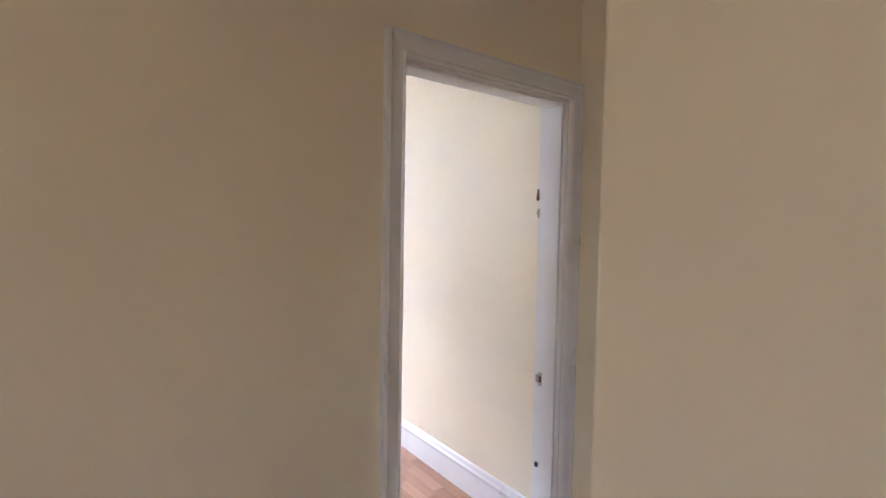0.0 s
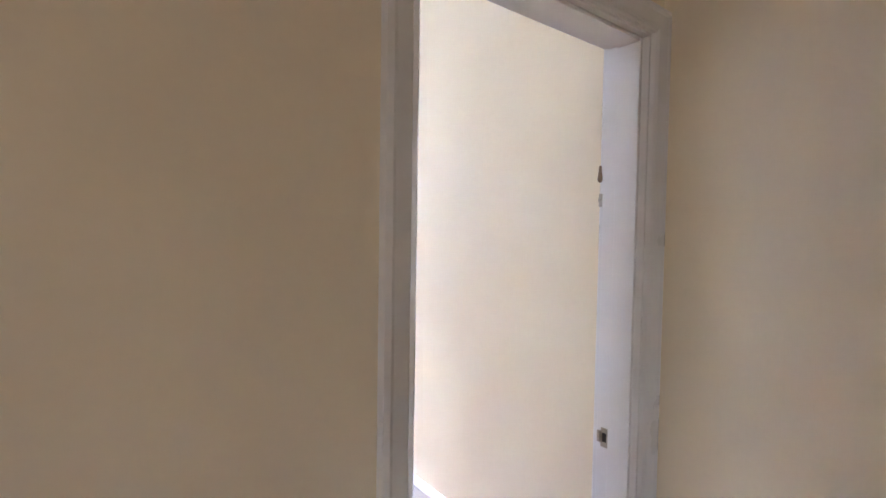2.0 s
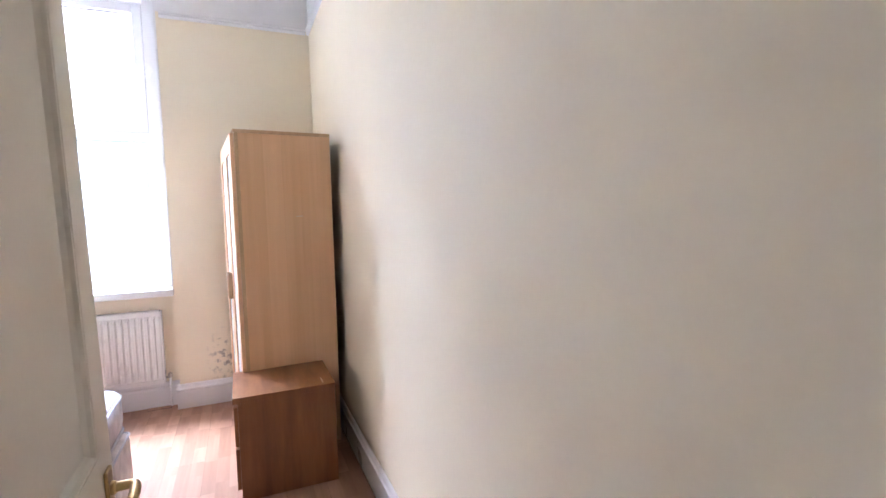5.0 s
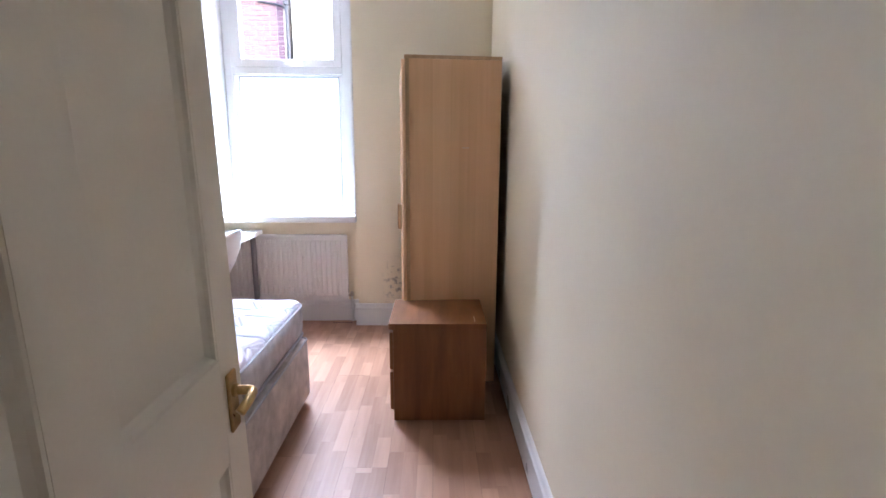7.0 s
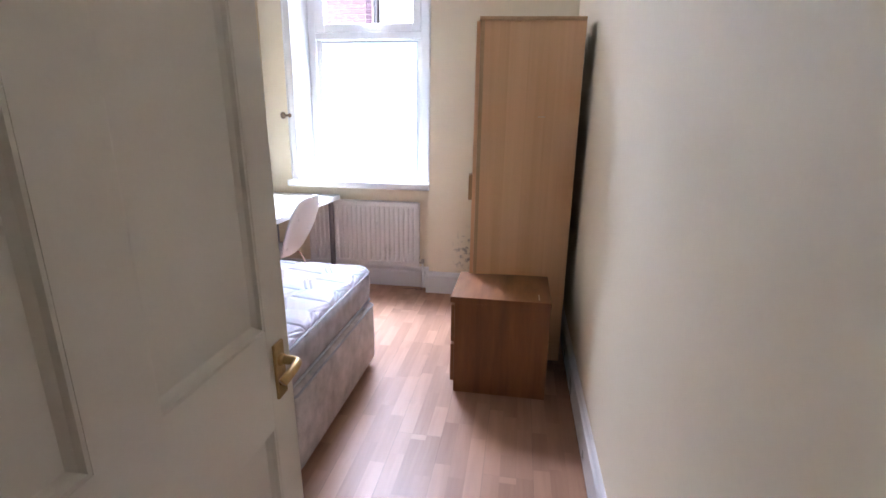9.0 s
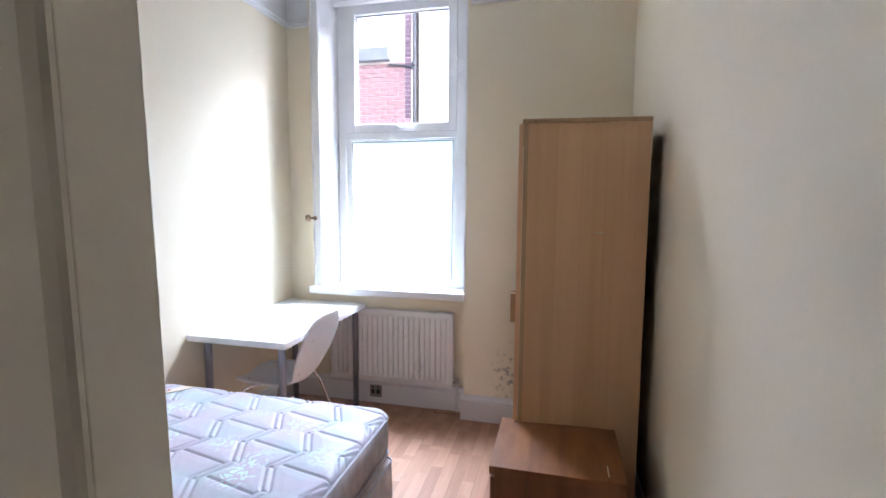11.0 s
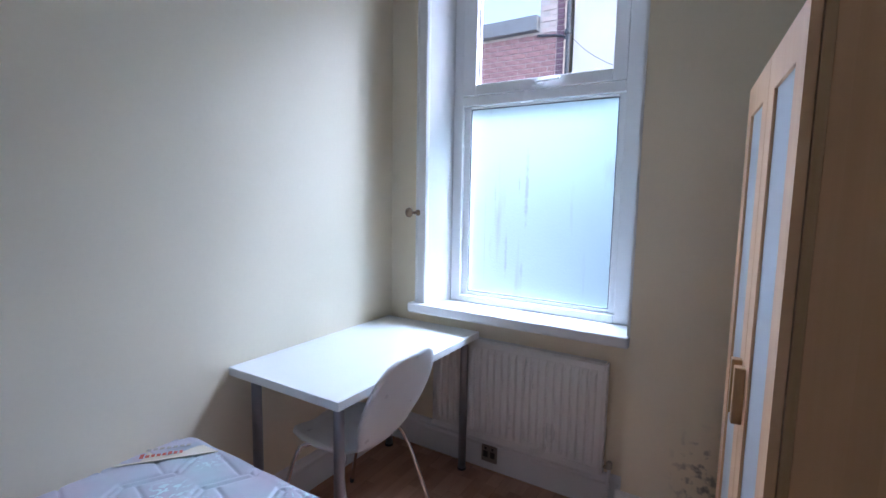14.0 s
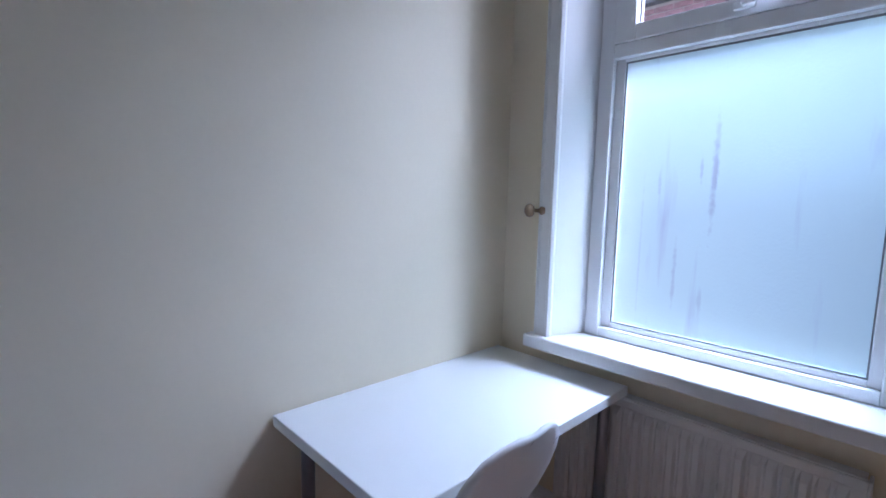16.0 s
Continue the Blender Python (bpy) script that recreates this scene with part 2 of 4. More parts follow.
M_MOULDY = stained("cream_wall_paint_mouldy", ((0.87, 0.773, 0.592), 0.62), (1.64, -0.08, 0.33), (0.13, 0.1, 0.24), (0.33, 0.30, 0.245), 26, 0.51)



def streaked(m):
    """Runs of water down a frosted pane, where it lets less light through."""
    nt = m.node_tree
    b = nt.nodes["Principled BSDF"]
    co = nt.nodes.new("ShaderNodeTexCoord")
    mp = nt.nodes.new("ShaderNodeMapping")
    mp.inputs["Scale"].default_value = (17, 17, 1.7)
    nt.links.new(co.outputs["Object"], mp.inputs["Vector"])
    nz = nt.nodes.new("ShaderNodeTexNoise")
    nz.inputs["Scale"].default_value, nz.inputs["Detail"].default_value, nz.inputs["Distortion"].default_value = 1.0, 4, 0.3
    nt.links.new(mp.outputs[0], nz.inputs["Vector"])
    rp = nt.nodes.new("ShaderNodeValToRGB")
    rp.color_ramp.elements[0].position, rp.color_ramp.elements[0].color = 0.63, (0.54, 0.675, 0.69, 1)
    rp.color_ramp.elements[1].position, rp.color_ramp.elements[1].color = 0.76, (0.42, 0.47, 0.56, 1)
    nt.links.new(nz.outputs["Fac"], rp.inputs["Fac"])
    tint = rp.outputs["Color"]
    # single runs of water: centre, half width and half length
    for cx, cz, rx, rz, depth in ((0.775, 1.49, 0.012, 0.21, 0.75), (0.735, 1.50, 0.006, 0.05, 0.6), (0.67, 1.13, 0.008, 0.13, 0.6), (0.60, 1.45, 0.006, 0.05, 0.4), (0.76, 1.06, 0.009, 0.05, 0.5), (0.545, 1.2, 0.005, 0.3, 0.3)):
        sub = nt.nodes.new("ShaderNodeVectorMath")
        sub.operation = "SUBTRACT"
        sub.inputs[1].default_value = (cx, 0, cz)
        nt.links.new(co.outputs["Object"], sub.inputs[0])
        wob = nt.nodes.new("ShaderNodeTexNoise")
        wob.inputs["Scale"].default_value = 38
        nt.links.new(co.outputs["Object"], wob.inputs["Vector"])
        sc = nt.nodes.new("ShaderNodeVectorMath")
        sc.operation = "MULTIPLY"
        sc.inputs[1].default_value = (1 / rx, 0, 1 / rz)
        nt.links.new(sub.outputs[0], sc.inputs[0])
        ln = nt.nodes.new("ShaderNodeVectorMath")
        ln.operation = "LENGTH"
        nt.links.new(sc.outputs[0], ln.inputs[0])
        ad = nt.nodes.new("ShaderNodeMath")
        ad.operation = "MULTIPLY_ADD"
        ad.inputs[1].default_value = 1.6
        nt.links.new(wob.outputs["Fac"], ad.inputs[0])
        nt.links.new(ln.outputs["Value"], ad.inputs[2])
        fall = nt.nodes.new("ShaderNodeMapRange")
        fall.inputs["From Min"].default_value, fall.inputs["From Max"].default_value = 1.85, 1.1
        fall.inputs["To Max"].default_value = depth
        nt.links.new(ad.outputs[0], fall.inputs["Value"])
        mx = nt.nodes.new("ShaderNodeMixRGB")
        mx.inputs["Color2"].default_value = (0.30, 0.31, 0.40, 1)
        nt.links.new(fall.outputs["Result"], mx.inputs["Fac"])
        nt.links.new(tint, mx.inputs["Color1"])
        tint = mx.outputs["Color"]
    nt.links.new(tint, b.inputs["Base Color"])


streaked(M_FROST)

# ---------------------------------------------------------------- mesh helpers
def put(bm, name, material, smooth=False):
    bmesh.ops.recalc_face_normals(bm, faces=bm.faces)
    me = bpy.data.meshes.new(name)
    bm.to_mesh(me)
    bm.free()
    me.materials.append(material)
    if smooth:
        me.polygons.foreach_set("use_smooth", [True] * len(me.polygons))
    return me


def part(name, bm, material, parent, label="", smooth=False):
    ob = new(name, put(bm, name, material, smooth))
    ob.parent = parent
    if label:
        tagged(ob, label)
    return ob


def thing(name, label, category, loc=(0, 0, 0), group="", rz=0.0):
    ob = new(name)
    ob.empty_display_size = 0.1
    ob.matrix_basis = pose(*loc, 0, 0, rz)
    return tagged(ob, label, category, group)


def structure(name, bm, material, label, category, smooth=False):
    return tagged(new(name, put(bm, name, material, smooth)), label, category, kind="structure")


def add_box(bm, x0, x1, y0, y1, z0, z1, bevel=0.0, seg=2):
    m = Matrix.LocRotScale(((x0 + x1) / 2, (y0 + y1) / 2, (z0 + z1) / 2), None, (x1 - x0, y1 - y0, z1 - z0))
    made = bmesh.ops.create_cube(bm, size=1, matrix=m)["verts"]
    if bevel:
        edges = list({e for v in made for e in v.link_edges})
        bmesh.ops.bevel(bm, geom=edges, offset=bevel, segments=seg, profile=0.5, affect="EDGES")
    return bm


def box(*a, bevel=0.0, seg=2):
    return add_box(bmesh.new(), *a, bevel=bevel, seg=seg)


def boxes(*rows, bevel=0.0, seg=2):
    bm = bmesh.new()
    for r in rows:
        add_box(bm, *r, bevel=bevel, seg=seg)
    return bm


def add_ring_loft(bm, rings, cap=True, closed=True):
    """Skins rings of points in order."""
    vs = [[bm.verts.new(p) for p in r] for r in rings]
    n = len(vs[0])
    for a, b in zip(vs, vs[1:]):
        for i in range(n if closed else n - 1):
            j = (i + 1) % n
            bm.faces.new((a[i], a[j], b[j], b[i]))
    if cap:
        bm.faces.new(vs[0])
        bm.faces.new(vs[-1])
    return bm


def lathe(profile, center=(0, 0, 0), axis="z", n=20):
    """profile: rows of (radius, height) turned about an axis through center."""
    rings = []
    for r, h in profile:
        ring = []
        for i in range(n):
            a = 2 * math.pi * i / n
            c, s = r * math.cos(a), r * math.sin(a)
            v = {"z": (c, s, h), "y": (c, h, s), "x": (h, c, s)}[axis]
            ring.append(Vector(center) + Vector(v))
        rings.append(ring)
    return add_ring_loft(bmesh.new(), rings)


def tube(points, r, n=10, bm=None, rounds=0):
    """A tube through points; rounds: times that its corners are cut round."""
    pts = [Vector(p) for p in points]
    for _ in range(rounds):
        cut = [pts[0]]
        for a, b in zip(pts, pts[1:]):
            cut += [a.lerp(b, 0.25), a.lerp(b, 0.75)]
        pts = cut + [pts[-1]]
    bm = bm or bmesh.new()
    side, rings = None, []
    for i, p in enumerate(pts):
        d = (pts[min(i + 1, len(pts) - 1)] - pts[max(i - 1, 0)]).normalized()
        if side is None:
            side = d.orthogonal().normalized()
        side = (side - d * side.dot(d)).normalized()
        up = d.cross(side)
        rings.append([p + r * (math.cos(2 * math.pi * k / n) * side + math.sin(2 * math.pi * k / n) * up) for k in range(n)])
    return add_ring_loft(bm, rings)


def extrude_profile(profile, start, end, out, up=(0, 0, 1)):
    """Sweeps a profile of (out, up) offsets straight from start to end."""
    o, u = Vector(out), Vector(up)
    rings = [[Vector(p) + o * a + u * b for a, b in profile] for p in (start, end)]
    return add_ring_loft(bmesh.new(), rings)


# ---------------------------------------------------------------- structure
XR = 2.335        # the room's right wall
YW = 0.03         # the window wall beside and under the window
YP = -0.08        # the pier that stands proud beside the window
XP = 1.342         # where the pier begins
YD, YH = -3.65, -3.785   # the door wall, room side and hall side
XL, XJ, ZL = 1.495, 2.278, 1.97  # the door lining: both jambs and its head
H, RAIL = 3.05, 2.69

structure("floor_base", boxes((-2.2, 2.55, -7.1, YD, -0.12, -0.008), (-0.15, 2.535, YD, 0.33, -0.12, -0.008)), M_SEAM, "dark underlay beneath the laminate floor boards", "floor")
structure("wall_left", box(-0.15, 0, YD, 0.33, -0.05, H), M_CREAM, "cream painted plaster wall behind the bed and desk", "wall")
structure("wall_right", box(XR, XR + 0.2, YD, 0.33, -0.05, H), M_CREAM, "cream painted plaster wall behind the wardrobe", "wall")
win = boxes((0, XP, YW, 0.33, -0.05, 0.809), (0, 0.30, YW, 0.33, 0.809, H), (XP, XR, YP, 0.33, -0.05, H), (0.30, XP, YW, 0.33, 2.88, H))
structure("wall_window", win, M_MOULDY, "cream painted wall round the tall window, mouldy low beside the wardrobe", "wall")
door_wall = boxes((-0.15, XL - 0.03, YH, YD, -0.05, H), (XL - 0.03, XJ + 0.03, YH, YD, ZL + 0.03, H), (XJ + 0.03, XR + 0.2, YH, YD, -0.05, H))
structure("wall_door", door_wall, M_CREAM, "cream painted partition wall with the door opening", "wall")
structure("wall_hall_end", box(2.352, 2.55, -4.755, YH, -0.05, H), M_CREAM, "cream painted end wall of the hall", "wall")
structure("wall_hall_corner", box(1.14, 2.55, -7.1, -4.755, -0.05, H, bevel=0.006), M_CREAM, "cream painted wall at the corner of the hall", "wall")
# The opening is made up, out of view, to hold the hall's fill lamp.
hl = boxes((-2.2, -2.0, -7.1, -6.85, -0.05, H), (-2.2, -2.0, -6.15, YD, -0.05, H), (-2.2, -2.0, -6.85, -6.15, -0.05, 1.15), (-2.2, -2.0, -6.85, -6.15, 2.05, H))
structure("wall_hall_left", hl, M_CREAM, "cream painted hall wall with an unseen opening added for the fill lamp", "wall")
structure("wall_hall_far", box(-2.0, -0.15, YH, YD, -0.05, H), M_CREAM, "cream painted hall wall", "wall")
structure("wall_hall_back", box(-2.0, 1.14, -7.1, -6.95, -0.05, H), M_CREAM, "cream painted hall wall", "wall")
structure("ceiling", boxes((-2.2, 2.55, -7.1, YD, H, H + 0.15), (-0.15, 2.535, YD, 0.33, H, H + 0.15)), M_WHITE, "white painted plaster ceiling", "ceiling")

# White frieze above the picture rail, a thin skin of paint and lining paper.
structure("frieze_left", box(0, 0.004, YD, YW, RAIL + 0.04, H), M_WHITE, "white painted frieze above the picture rail", "wall")
structure("frieze_right", box(XR - 0.004, XR, YD, YP, RAIL + 0.04, H), M_WHITE, "white painted frieze above the picture rail", "wall")
structure("frieze_pier", box(XP, XR - 0.004, YP - 0.004, YP, RAIL + 0.04, H), M_WHITE, "white painted frieze above the picture rail", "wall")
structure("frieze_window", boxes((0.004, 0.215, YW - 0.004, YW, RAIL + 0.04, H), (0.215, XP, YW - 0.004, YW, 2.94, H)), M_WHITE, "white painted frieze above the window", "wall")
RAILP = [(0, 0), (0.012, 0.004), (0.02, 0.014), (0.014, 0.024), (0.024, 0.032), (0.022, 0.042), (0, 0.046)]
structure("picture_rail_left", extrude_profile(RAILP, (0, YD, RAIL), (0, YW, RAIL), (1, 0, 0)), M_WHITE, "white moulded picture rail", "trim")
structure("picture_rail_right", extrude_profile(RAILP, (XR, YD, RAIL), (XR, YP, RAIL), (-1, 0, 0)), M_WHITE, "white moulded picture rail", "trim")
structure("picture_rail_pier", extrude_profile(RAILP, (XP + 0.02, YP, RAIL), (XR - 0.024, YP, RAIL), (0, -1, 0)), M_WHITE, "white moulded picture rail", "trim")
structure("picture_rail_corner", extrude_profile(RAILP, (0.024, YW, RAIL), (0.205, YW, RAIL), (0, -1, 0)), M_WHITE, "white moulded picture rail", "trim")

# Skirting boards with a moulded top edge.
BASE = [(0, 0), (0.018, 0), (0.018, 0.125), (0.021, 0.132), (0.021, 0.142), (0.015, 0.150), (0.012, 0.160), (0.010, 0.168), (0.005, 0.174), (0, 0.175)]
structure("baseboard_right", extrude_profile(BASE, (XR, YD + 0.02, 0), (XR, YP, 0), (-1, 0, 0)), M_GLOSS, "white gloss moulded skirting board", "baseboard")
structure("baseboard_left", extrude_profile(BASE, (0, YD, 0), (0, YW, 0), (1, 0, 0)), M_GLOSS, "white gloss moulded skirting board", "baseboard")
structure("baseboard_window", extrude_profile(BASE, (0.021, YW, 0), (XP, YW, 0), (0, -1, 0)), M_GLOSS, "white gloss skirting board under the radiator", "baseboard")
structure("baseboard_pier", extrude_profile(BASE, (XP - 0.021, YP, 0), (XR - 0.021, YP, 0), (0, -1, 0)), M_GLOSS, "white gloss moulded skirting board", "baseboard")
structure("baseboard_return", extrude_profile(BASE, (XP, YP, 0), (XP, YW - 0.021, 0), (-1, 0, 0)), M_GLOSS, "white gloss moulded skirting board", "baseboard")
structure("baseboard_door_wall", extrude_profile(BASE, (0.021, YD, 0), (XL - 0.10, YD, 0), (0, 1, 0)), M_GLOSS, "white gloss moulded skirting board", "baseboard")
structure("baseboard_hall", extrude_profile(BASE, (-2.0, YH, 0), (XL - 0.09, YH, 0), (0, -1, 0)), M_GLOSS, "white gloss moulded skirting board", "baseboard")
structure("baseboard_hall_end", extrude_profile(BASE, (2.352, -4.755, 0), (2.352, YH - 0.025, 0), (-1, 0, 0)), M_GLOSS, "white gloss moulded skirting board", "baseboard")

# ---------------------------------------------------------------- doorway
doorway = tagged(new("door_frame"), "white gloss door lining with moulded architraves", "door frame", kind="structure")
LINE = 0.03
part("jamb", box(XL - LINE, XL, YH, YD, 0, ZL, bevel=0.002), M_GLOSS, doorway)
jamb = part("jamb", box(XJ, XJ + LINE, YH, YD, 0, ZL, bevel=0.002), M_GLOSS, doorway)
part("head", box(XL - LINE, XJ + LINE, YH, YD, ZL, ZL + LINE, bevel=0.002), M_GLOSS, doorway)
part("door_stop", box(XJ - 0.012, XJ - 0.0005, YH + 0.02, YD - 0.045, 0, ZL, bevel=0.002), M_GLOSS, doorway)
part("door_stop", box(XL + 0.0005, XL + 0.012, YH + 0.02, YD - 0.045, 0, ZL, bevel=0.002), M_GLOSS, doorway)
part("door_stop", box(XL + 0.0125, XJ - 0.0125, YH + 0.02, YD - 0.045, ZL - 0.012, ZL - 0.0005, bevel=0.002), M_GLOSS, doorway)
AW = 0.07
ARCH = [(0, 0), (0, 0.014), (0.006, 0.020), (0.012, 0.014), (0.016, 0.017), (0.05, 0.022), (0.058, 0.026), (AW, 0.022), (AW, 0)]


def architrave(ya, outward):
    """Moulded boards round an opening: a left, a right and a head."""
    o = Vector((0, outward, 0))
    rows = []
    for d in (0, 1):
        x = XJ + 0.006 if d else XL - 0.006
        sx = 1 if d else -1
        ring = []
        for z_of in ("low", "high"):
            ring.append([Vector((x + sx * a, ya, 0 if z_of == "low" else ZL + 0.006 + a)) + o * b for a, b in ARCH])
        rows.append(add_ring_loft(bmesh.new(), ring))
    ring = [[Vector((XL - 0.006 - a, ya, ZL + 0.006 + a)) + o * b for a, b in ARCH], [Vector((XJ + 0.006 + a, ya, ZL + 0.006 + a)) + o * b for a, b in ARCH]]
    rows.append(add_ring_loft(bmesh.new(), ring))
    for bm in rows:
        part("architrave", bm, M_GLOSS, doorway)


architrave(YH - 0.0005, -1)
architrave(YD + 0.0005, 1)
strike = part("strike_plate", box(XJ - 0.0035, XJ - 0.0005, YD - 0.042, YD - 0.016, 0.755, 0.815, bevel=0.0008), M_STEEL, doorway, "dull steel strike plate with a latch hole")
# A black block on the plate gives the dark of the hole.
part("latch_hole", box(XJ - 0.0045, XJ - 0.004, YD - 0.036, YD - 0.022, 0.772, 0.80), M_BLACK, strike)
part("strike_lip", box(XJ - 0.006, XJ - 0.0006, YD - 0.0155, YD - 0.004, 0.768, 0.803, bevel=0.001), M_STEEL, strike)

hook = thing("hook_eye", "small steel hook screwed to the white door jamb", "hook", (XJ + 0.0055, YD + 0.012, 1.515))
part("plate", box(-0.003, 0, -0.006, 0.006, -0.02, 0.02, bevel=0.001), M_STEEL, hook)
part("loop", tube([(-0.003, 0, 0.007), (-0.011, 0, 0.005), (-0.012, 0, -0.003), (-0.005, 0, -0.005)], 0.0018, 8, rounds=2), M_STEEL, hook)
peg = thing("wooden_peg", "small brown wooden turnbutton on the door jamb", "peg", (XJ + 0.0055, YD + 0.012, 1.595))
part("stub", lathe([(0.001, 0.026), (0.004, 0.023), (0.005, 0.008), (0.007, -0.009), (0.008, -0.018), (0.005, -0.024), (0.001, -0.026)], (-0.0075, 0, 0), "z", 14), M_BROWNKNOB, peg, smooth=True)
lowcatch = thing("latch_catch", "small dark metal catch low on the door jamb", "catch", (XJ - 0.0005, YD - 0.02, 0.40))
part("catch", box(-0.008, 0, -0.008, 0.008, -0.01, 0.01, bevel=0.002), M_BLACK, lowcatch)

lever = thing("door_handle", "dark bronze lever handle on the hall wall corner", "handle", (1.55, -4.7545, 1.13))
plate = part("backplate", box(-0.02, 0.02, 0, 0.006, -0.07, 0.05, bevel=0.002), M_DARKMETAL, lever)
part("lever", tube([(0, 0.005, 0.02), (0, 0.06, 0.02), (0.02, 0.07, 0.02), (0.11, 0.068, 0.015)], 0.01, 10, rounds=2), M_DARKMETAL, lever, smooth=True)

# The four-panel door, opened into the room.
DW, DH, DT = 0.88, 1.955, 0.042


def panel_door():
    d = tagged(new("door_1"), "cream gloss four-panel door standing open into the room", "door", kind="structure")
    st, mu = 0.092, 0.112
    rails = [(0, 0.20), (0.66, 0.88), (1.845, DH)]
    bm = bmesh.new()
    add_box(bm, 0, st, -DT, 0, 0, DH, bevel=0.002)
    add_box(bm, DW - st, DW, -DT, 0, 0, DH, bevel=0.002)
    c = DW / 2
    for a, b in rails:
        add_box(bm, st, DW - st, -DT, 0, a, b)
    for a, b in ((0.20, 0.66), (0.88, 1.845)):
        add_box(bm, c - mu / 2, c + mu / 2, -DT, 0, a, b)
    part("frame", bm, M_DOOR, d)
    for a, b in ((0.20, 0.66), (0.88, 1.845)):
        for x0, x1 in ((st, c - mu / 2), (c + mu / 2, DW - st)):
            bm = box(x0, x1, -DT + 0.017, -0.017, a, b)
            part("panel", bm, M_DOOR, d)
            bm = bmesh.new()
            prof = [(0, -0.001), (0.005, -0.002), (0.009, -0.009), (0.018, -0.017), (0, -0.017)]
            rings = []
            for cx, cz, sx, sz in ((x0, a, 1, 1), (x1, a, -1, 1), (x1, b, -1, -1), (x0, b, 1, -1), (x0, a, 1, 1)):
                rings.append([Vector((cx + sx * p, q, cz + sz * p)) for p, q in prof])
            add_ring_loft(bm, rings, cap=False)
            part("moulding", bm, M_DOOR, d)
    for side in (0.0, -DT):
        s = 1 if side == 0 else -1
        plate = part("handle_plate", box(DW - 0.075, DW - 0.035, min(side, side + s * 0.007), max(side, side + s * 0.007), 0.715, 0.84, bevel=0.0025), M_BRASS, d, "worn brass lever handle plate")
        part("lever", tube([(DW - 0.055, side + s * 0.006, 0.80), (DW - 0.055, side + s * 0.045, 0.80), (DW - 0.075, side + s * 0.052, 0.80), (DW - 0.115, side + s * 0.052, 0.797), (DW - 0.128, side + s * 0.047, 0.79)], 0.0100, 12, rounds=2), M_BRASS, plate, smooth=True)
        part("rose", lathe([(0.014, 0), (0.014, s * 0.006), (0.011, s * 0.009)], (DW - 0.055, side + s * 0.007, 0.80), "y", 16), M_BRASS, plate)
    part("latch_plate", box(DW, DW + 0.0015, -DT + 0.007, -0.007, 0.75, 0.83), M_BRASS, d)
    for z in (0.22, 1.0, 1.72):
        hinge = part("hinge", lathe([(0.006, -0.045), (0.006, 0.045)], (-0.004, -DT - 0.004, z), "z", 10), M_STEEL, d)
    return d


door = panel_door()
door.matrix_basis = pose(1.552, -3.56, 0.018, 0, 0, 91.0) @ pose(0, 0, 0, -1.3) @ Matrix.Diagonal((1, -1, 1, 1))

# ---------------------------------------------------------------- window
window = tagged(new("window_1"), "tall white plastic window, clear above and frosted below", "window", kind="structure")
FX0, FX1, FY0, FY1 = 0.36, 1.285, 0.10, 0.17
SZ = 0.86
# outer frame in steps
part("window_frame", boxes((FX0, 0.415, FY0, FY1, SZ, 2.87), (1.235, FX1 + 0.04, FY0, FY1, SZ, 2.87), (0.415, 1.235, FY0, FY1, SZ, 0.898), (0.415, 1.235, FY0, FY1, 1.905, 1.955), (0.415, 1.235, FY0, FY1, 2.82, 2.87), bevel=0.004), M_UPVC, window)
part("glazing_bead", boxes((0.415, 0.452, FY0 + 0.022, FY1 - 0.01, 0.898, 1.905), (1.205, 1.235, FY0 + 0.022, FY1 - 0.01, 0.898, 1.905), (0.452, 1.205, FY0 + 0.022, FY1 - 0.01, 0.898, 0.918), (0.452, 1.205, FY0 + 0.022, FY1 - 0.01, 1.893, 1.905), bevel=0.004), M_UPVC, window)
sash = part("sash", boxes((0.415, 0.492, FY0 - 0.006, FY1 - 0.01, 1.956, 2.82), (1.175, 1.235, FY0 - 0.006, FY1 - 0.01, 1.956, 2.82), (0.492, 1.175, FY0 - 0.006, FY1 - 0.01, 1.956, 2.012), (0.492, 1.175, FY0 - 0.006, FY1 - 0.01, 2.765, 2.82), bevel=0.005), M_UPVC, window)
hb = part("window_handle", box(0.80, 0.86, FY0 - 0.02, FY0 - 0.0065, 1.972, 1.994, bevel=0.004), M_UPVC, sash, "white lever window catch")
part("lever", tube([(0.83, FY0 - 0.02, 1.984), (0.83, FY0 - 0.034, 1.984), (0.87, FY0 - 0.038, 1.986), (0.945, FY0 - 0.036, 1.99)], 0.007, 8, rounds=2), M_UPVC, sash)
up = part("pane", box(0.492, 1.175, FY0 + 0.03, FY0 + 0.036, 2.012, 2.765), M_CLEAR, window, "clear glass pane")
lo = part("pane", box(0.452, 1.205, FY0 + 0.035, FY0 + 0.041, 0.918, 1.893), M_FROST, window, "frosted glass pane with water streaks")
for y0, x0, x1, z0, z1 in ((FY0 + 0.024, 0.492, 1.175, 2.012, 2.765), (FY0 + 0.026, 0.452, 1.205, 0.918, 1.893)):
    part("gasket", boxes((x0 + 0.0005, x0 + 0.0045, y0, y0 + 0.005, z0 + 0.0005, z1 - 0.0005), (x1 - 0.0045, x1 - 0.0005, y0, y0 + 0.005, z0 + 0.0005, z1 - 0.0005), (x0 + 0.0045, x1 - 0.0045, y0, y0 + 0.005, z0 + 0.0005, z0 + 0.0045), (x0 + 0.0045, x1 - 0.0045, y0, y0 + 0.005, z1 - 0.006, z1 - 0.0005)), M_GASKET, window, "dark rubber glazing gasket")
